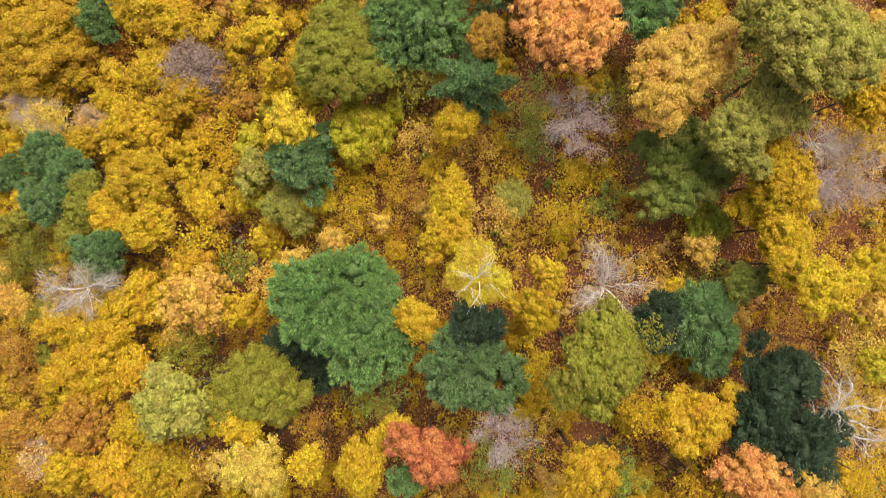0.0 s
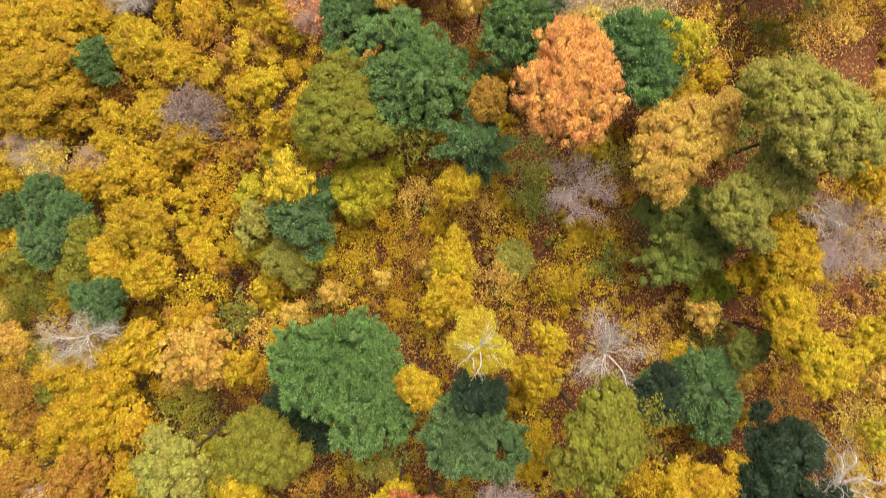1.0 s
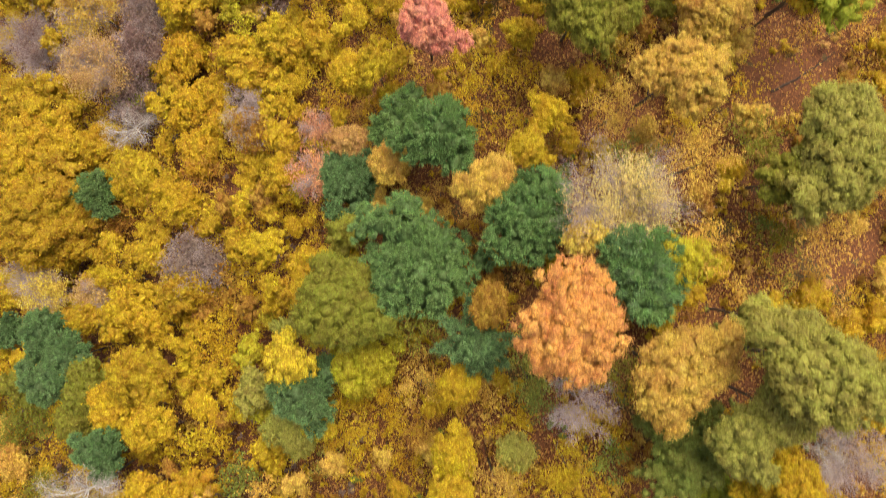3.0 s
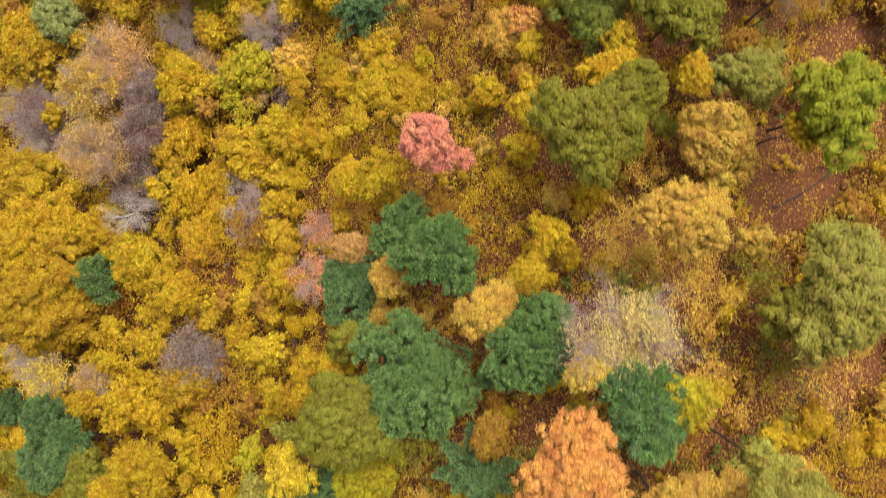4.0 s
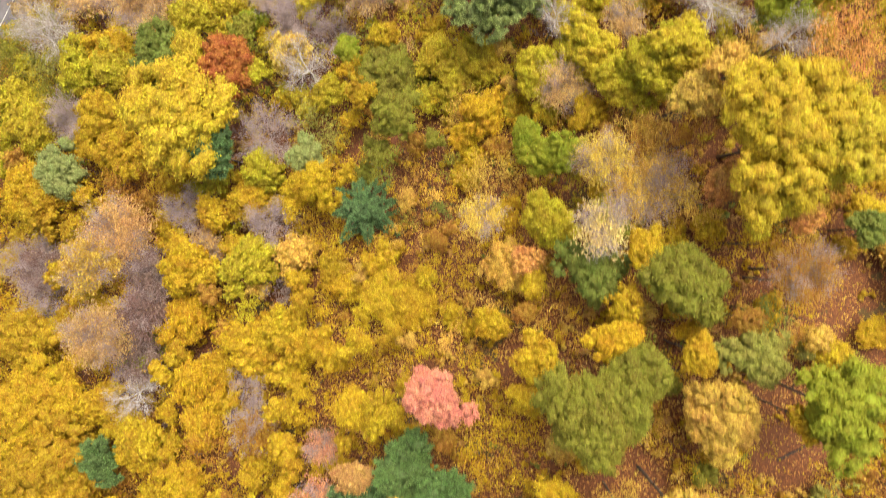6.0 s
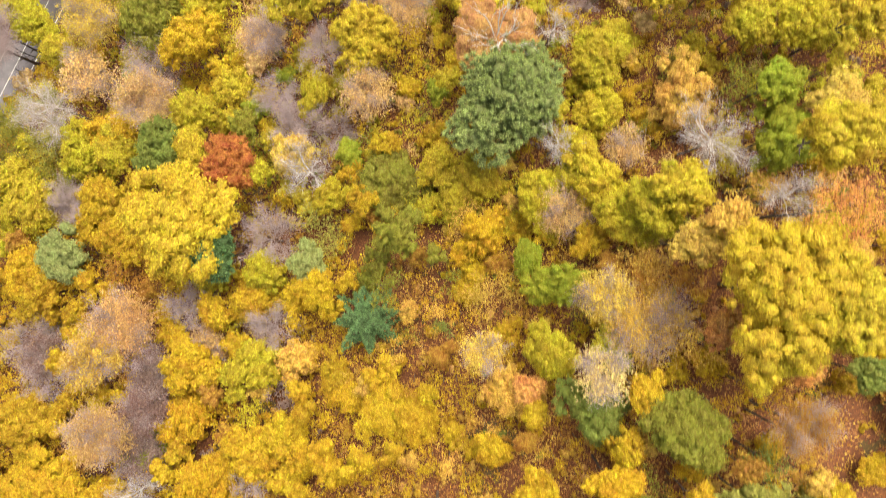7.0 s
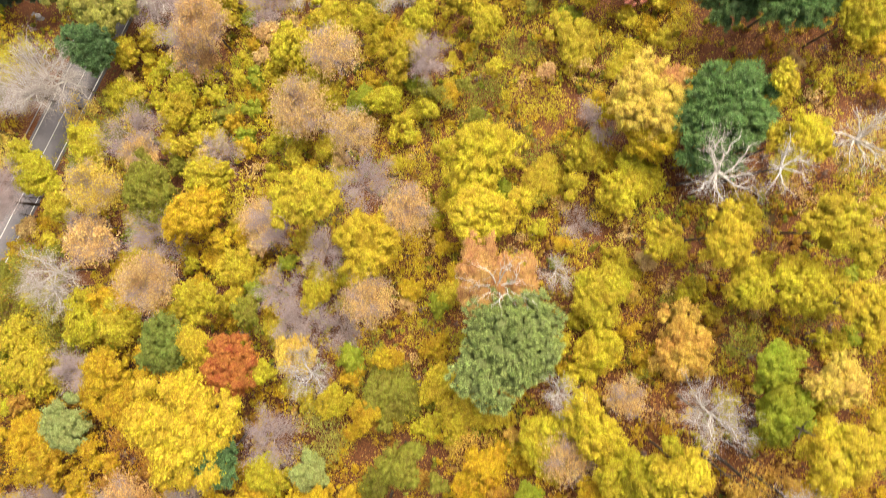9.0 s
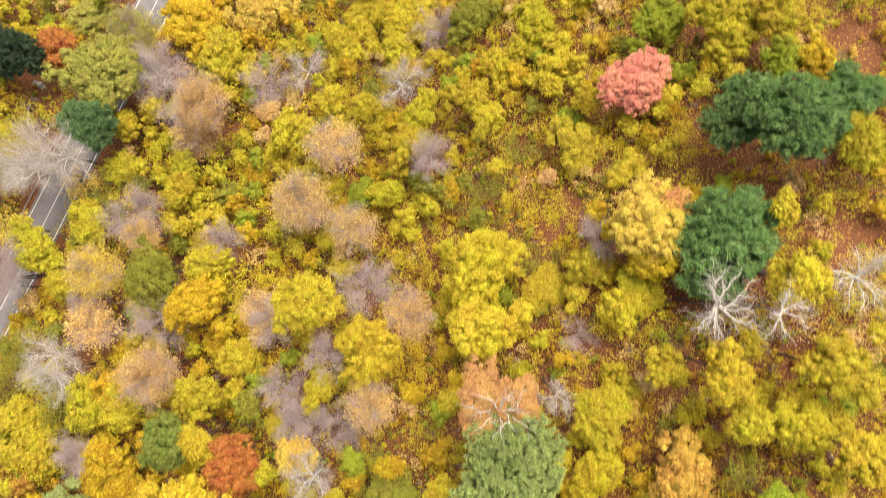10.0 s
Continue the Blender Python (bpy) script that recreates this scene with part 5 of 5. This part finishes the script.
def neighbours(x, y):
    i, j = int(x // 8), int(y // 8)
    return [p for a in (-1, 0, 1) for b in (-1, 0, 1) for p in cells.get((i + a, j + b), ())]


def young(x, y):
    """One young tree at about that place, if the place is free."""
    global near_count
    depth = EYE - terrain(x, y)
    if not (-0.66 * depth - 9 < x < 0.66 * depth + 9 and -0.38 * depth - 8 < y < METRES + 0.38 * depth + 9):
        return
    valley = x < -12 + dice.uniform(-6, 6)
    radius = dice.uniform(1.3, 2.4) * (1.12 if valley else 0.95)
    if abs(road_offset(x, y)) < 6.0 + radius:
        return
    if any(math.hypot(cx - x, cy - y) < cr + radius * 0.4 for cx, cy, cr in clearings):
        return
    near = neighbours(x, y)
    for px, py, pr, *_ in near:
        if math.hypot(px - x, py - y) < pr * 0.78 + radius * (0.52 if valley else 0.3):
            return
    kind = "round" if dice.random() < (0.55 if valley else 0.35) else "thin"
    shades = [p[4] for p in near if p[4] in GOLDEN and math.hypot(p[0] - x, p[1] - y) < 9]
    colour = dice.choice(shades) if shades and dice.random() < 0.4 else dice.choice(FILL_COLOURS["north" if y > 92 + dice.uniform(-10, 10) else "valley" if valley else "shoulder"])
    height = dice.uniform(5.5, 10.5) if valley else dice.uniform(3.0, 7.5)
    foot = terrain(x, y)
    cells.setdefault((int(x // 8), int(y // 8)), []).append((x, y, radius, foot + height, None))
    if dice.random() < 0.16 and near_count < 220 and -70 < x < 45 and -25 < y < 165:
        near_count += 1
        plant(kind, colour, x, y, foot + height, radius)
        return
    verts, faces, slots = SHAPES[kind, "fine" if x > -22 else "coarse", "young", dice.randrange(6)]
    turn, scale = dice.uniform(0, 6.28), radius / 1.9
    spin = np.array([[math.cos(turn), -math.sin(turn), 0], [math.sin(turn), math.cos(turn), 0], [0, 0, 1]])
    thicket.setdefault(colour, []).append((verts @ spin.T * scale + np.array([x, y, foot + height]), faces, slots))
    stem = tube([(x, y, foot - 0.2), (x + 0.1, y, foot + height * 0.5), (x, y, foot + height * 0.85)], (0.07, 0.05, 0.02), 4)
    thicket.setdefault("stems", []).append(stem)


for spacing in (3.4, 2.4, 1.9):
    y = -52.0
    while y < 196:
        x = -118.0
        while x < 68:
            young(x + dice.uniform(-1, 1) * spacing / 2, y + dice.uniform(-1, 1) * spacing / 2)
            x += spacing
        y += spacing
# low shrubs fill the ground between the young trees
def shrub(leaf, parts):
    """A shrub about 1 m across: a few small clumps and loose sprays round them, the top near z = 0."""
    turn = rng.uniform(0, 6.28, parts)
    c = np.stack([np.cos(turn) * 0.55, np.sin(turn) * 0.55, -rng.uniform(0.35, 0.8, parts)], 1) * rng.uniform(0.5, 1.2, (parts, 1))
    r = rng.uniform(0.3, 0.5, parts)
    which = rng.integers(0, parts, 34 if leaf < 0.25 else 24)
    d = unit(rng.normal(size=(len(which), 3)) * 0.8 + UP * 0.7)
    p = c[which] + d * (r[which] * rng.uniform(0.8, 1.9, len(which)))[:, None]
    leaves = leaf_triangles(p, unit(d * 0.5 + rng.normal(size=d.shape) * 0.45 + UP * 0.7), leaf)
    # the caps are coloured with the leaf copy that has shade put in
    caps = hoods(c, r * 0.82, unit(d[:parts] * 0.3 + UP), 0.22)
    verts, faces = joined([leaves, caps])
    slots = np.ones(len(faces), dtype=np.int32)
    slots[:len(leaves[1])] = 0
    return verts, faces, slots


SHRUBS = {fineness: [shrub(leaf, k) for k in (1, 2, 2, 3, 3, 1)] for fineness, leaf in (("fine", 0.18), ("coarse", 0.28))}
SHRUB_COLOURS = {
    "valley": ("gold", "mustard", "brown", "gold", "brown", "mustard", "amber", "mauve", "gold"),
    "shoulder": ("amber", "brown", "gold", "amber", "brown", "salmon", "mustard", "gold", "green", "brown"),
    "north": ("mustard", "olive", "brown", "yellow", "brown", "lime", "mauve", "mustard", "olive", "amber", "brown", "spring"),
}
low_growth = {}
y = -50.0
while y < 192:
    x = -114.0
    while x < 66:
        px, py = x + dice.uniform(-0.6, 0.6), y + dice.uniform(-0.6, 0.6)
        x += 1.2 if px > -22 else 1.5
        foot = terrain(px, py)
        depth = EYE - foot
        if not (-0.66 * depth - 3 < px < 0.66 * depth + 3 and -0.38 * depth - 3 < py < METRES + 0.38 * depth + 3) or abs(road_offset(px, py)) < 6.2:
            continue
        if noise.noise((px / 5, py / 5, 4.2)) + 0.6 * noise.noise((px / 1.9, py / 1.9, 9.1)) < (-0.16 if px > -22 and py < 70 else -0.36):
            continue
        if any(math.hypot(cx - px, cy - py) < cr * 0.95 for cx, cy, cr in clearings) and dice.random() < 0.9:
            continue
        if any(math.hypot(p[0] - px, p[1] - py) < p[2] * 0.66 and (p[3] - foot < 8 or dice.random() < 0.45) for p in neighbours(px, py)):
            continue
        zone = SHRUB_COLOURS["north" if py > 88 + dice.uniform(-12, 12) else "valley" if px < -12 + dice.uniform(-8, 8) else "shoulder"]
        pick = (noise.noise((px / 6, py / 6, 21.0)) * 0.9 + 0.5 + dice.uniform(-0.3, 0.3)) * len(zone)
        colour = zone[int(pick) % len(zone)]
        fineness = "fine" if px > -22 else "coarse"
        verts, faces, slots = SHRUBS[fineness][dice.randrange(6)]
        turn, scale, rise = dice.uniform(0, 6.28), dice.uniform(0.75, 1.45), dice.uniform(0.9, 2.4 if px > -22 else 3.6)
        spin = np.array([[math.cos(turn), -math.sin(turn), 0], [math.sin(turn), math.cos(turn), 0], [0, 0, 1]])
        low_growth.setdefault(colour, []).append((verts @ spin.T * scale + np.array([px, py, foot + rise]), faces, slots))
        thicket["stems"].append(tube([(px, py, foot - 0.2), (px, py, foot + rise - 0.4)], (0.05, 0.03), 3))
    y += 1.3
for colour, pieces in low_growth.items():
    ob = new("low_shrubs", crown_mesh("low_shrubs", (*joined([p[:2] for p in pieces]), np.concatenate([p[2] for p in pieces]))))
    ob.color = (*COLOURS[colour][0], 1)
    tagged(ob, f"low shrubs with {COLOURS[colour][1]} leaves on the forest floor", "shrubs", kind="stuff")
for colour, pieces in thicket.items():
    if colour == "stems":
        tagged(new("young_stems", mesh_of("young_stems", *joined(pieces), [BARK])), "thin grey-brown stems of young trees", "young trees", kind="stuff")
        continue
    shape = (*joined([p[:2] for p in pieces]), np.concatenate([p[2] for p in pieces]))
    ob = new("young_growth", crown_mesh("young_growth", shape))
    ob.color = (*COLOURS[colour][0], 1)
    tagged(ob, f"thicket of young trees with {COLOURS[colour][1]} leaves", "young trees", kind="stuff")

# the wood goes on beyond the flown strip
far_crowns = [broad_crown(5.5, 6.5, 6, 0.5, 2.6, 1.3, 0.16) for _ in range(4)]
beyond = {"mustard": [], "gold": [], "olive": [], "yellow": []}
stems = []
for _ in range(3200):
    x, y = dice.uniform(-230, 190), dice.uniform(-170, 310)
    foot = terrain(x, y)
    depth = EYE - foot
    out_x = max(-0.66 * depth - 8 - x, x - 0.66 * depth - 8)
    out_y = max(-0.38 * depth - 8 - y, y - METRES - 0.38 * depth - 8)
    outside = max(out_x, out_y)
    if outside < 0 or abs(road_offset(x, y)) < 11 or dice.random() > (0.5 if outside < 35 else 0.12):
        continue
    radius, height, turn = dice.uniform(4.0, 7.0), dice.uniform(8, 14), dice.uniform(0, 6.28)
    verts, faces, slots = far_crowns[dice.randrange(4)]
    spin = np.array([[math.cos(turn), -math.sin(turn), 0], [math.sin(turn), math.cos(turn), 0], [0, 0, 1]])
    beyond[dice.choice(list(beyond))].append((verts @ spin.T * radius / 5.5 + np.array([x, y, foot + height]), faces, slots))
    stems.append(tube([(x, y, foot - 0.3), (x, y, foot + height * 0.6)], (0.22, 0.12), 4))
for colour, pieces in beyond.items():
    far = new("far_woods", crown_mesh("far_woods", (*joined([p[:2] for p in pieces]), np.concatenate([p[2] for p in pieces]))))
    far.color = (*COLOURS[colour][0], 1)
    tagged(far, f"{COLOURS[colour][1]} autumn woods on the slopes around", "woods", kind="stuff")
tagged(new("far_stems", mesh_of("far_stems", *joined(stems), [BARK])), "grey-brown trunks of the woods around", "woods", kind="stuff")

# fallen leaves over the forest floor
pieces = []
for count, west, east, south, north in ((130000, -20, 64, -48, 66), (70000, -20, 64, 66, 190), (30000, -112, -20, -48, 190)):
    x, y = rng.uniform(west, east, count), rng.uniform(south, north, count)
    z = np.array([terrain(a, b) for a, b in zip(x, y)]) + rng.uniform(0.04, 0.3, count)
    keep = np.array([abs(road_offset(a, b)) > 4.8 for a, b in zip(x, y)])
    for cx, cy, cr in clearings:
        keep &= (np.hypot(x - cx, y - cy) > cr) | (rng.random(count) < 0.3)
    p = np.stack([x, y, z], 1)[keep]
    pieces.append(leaf_triangles(p, unit(rng.normal(size=p.shape) * 0.35 + np.array([0, 0, 1.0])), 0.24 if west == -20 else 0.3))
low = joined(pieces)
tagged(new("low_leaves", mesh_of("low_leaves", *low, [LOW_LEAVES])), "scattered golden and brown leaves low over the forest floor", "leaves", kind="stuff")

# saplings with few leaves stand all through the wood, denser in some places than in others
VEIL = {"gold": [], "yellow": [], "amber": [], "citron": [], "lime": [], "brown": []}
for _ in range(90000):
    x, y = dice.uniform(-112, 64), dice.uniform(-48, 190)
    foot = terrain(x, y)
    depth = EYE - foot
    if not (-0.66 * depth - 4 < x < 0.66 * depth + 4 and -0.38 * depth - 4 < y < METRES + 0.38 * depth + 4) or abs(road_offset(x, y)) < 5.5:
        continue
    if noise.noise((x / 7, y / 7, 1.7)) + 0.5 * noise.noise((x / 2.5, y / 2.5, 5.1)) < (-0.34 if y > 75 else -0.2):
        continue
    if any(math.hypot(cx - x, cy - y) < cr * 0.9 for cx, cy, cr in clearings) and dice.random() < 0.85:
        continue
    if any(math.hypot(p[0] - x, p[1] - y) < p[2] * 0.7 for p in neighbours(x, y)):
        continue
    tint = noise.noise((x / 11, y / 11, 12.3)) + dice.uniform(-0.35, 0.35)
    if y > 90:
        colour = "brown" if tint < -0.42 else "yellow" if tint < -0.1 else "citron" if tint < 0.3 else "lime"
    else:
        colour = "brown" if tint < (-0.45 if x < -12 else -0.3) else ("gold" if x < -12 else "amber") if tint < 0.0 else "gold" if tint < 0.25 else "yellow"
    VEIL[colour].append((x, y, foot + dice.uniform(1.2, 6.0)))
for colour, spots in VEIL.items():
    at = np.repeat(np.array(spots), 9, 0)
    at = at + rng.normal(size=at.shape) * np.array([0.42, 0.42, 0.4])
    ob = new("sapling_leaves", mesh_of("sapling_leaves", *leaf_triangles(at, unit(rng.normal(size=at.shape) * 0.6 + np.array([0, 0, 1.0])), 0.24), [LEAVES]))
    ob.color = (*COLOURS[colour][0], 1)
    tagged(ob, f"thin {COLOURS[colour][1]} leaves of saplings in the undergrowth", "saplings", kind="stuff")
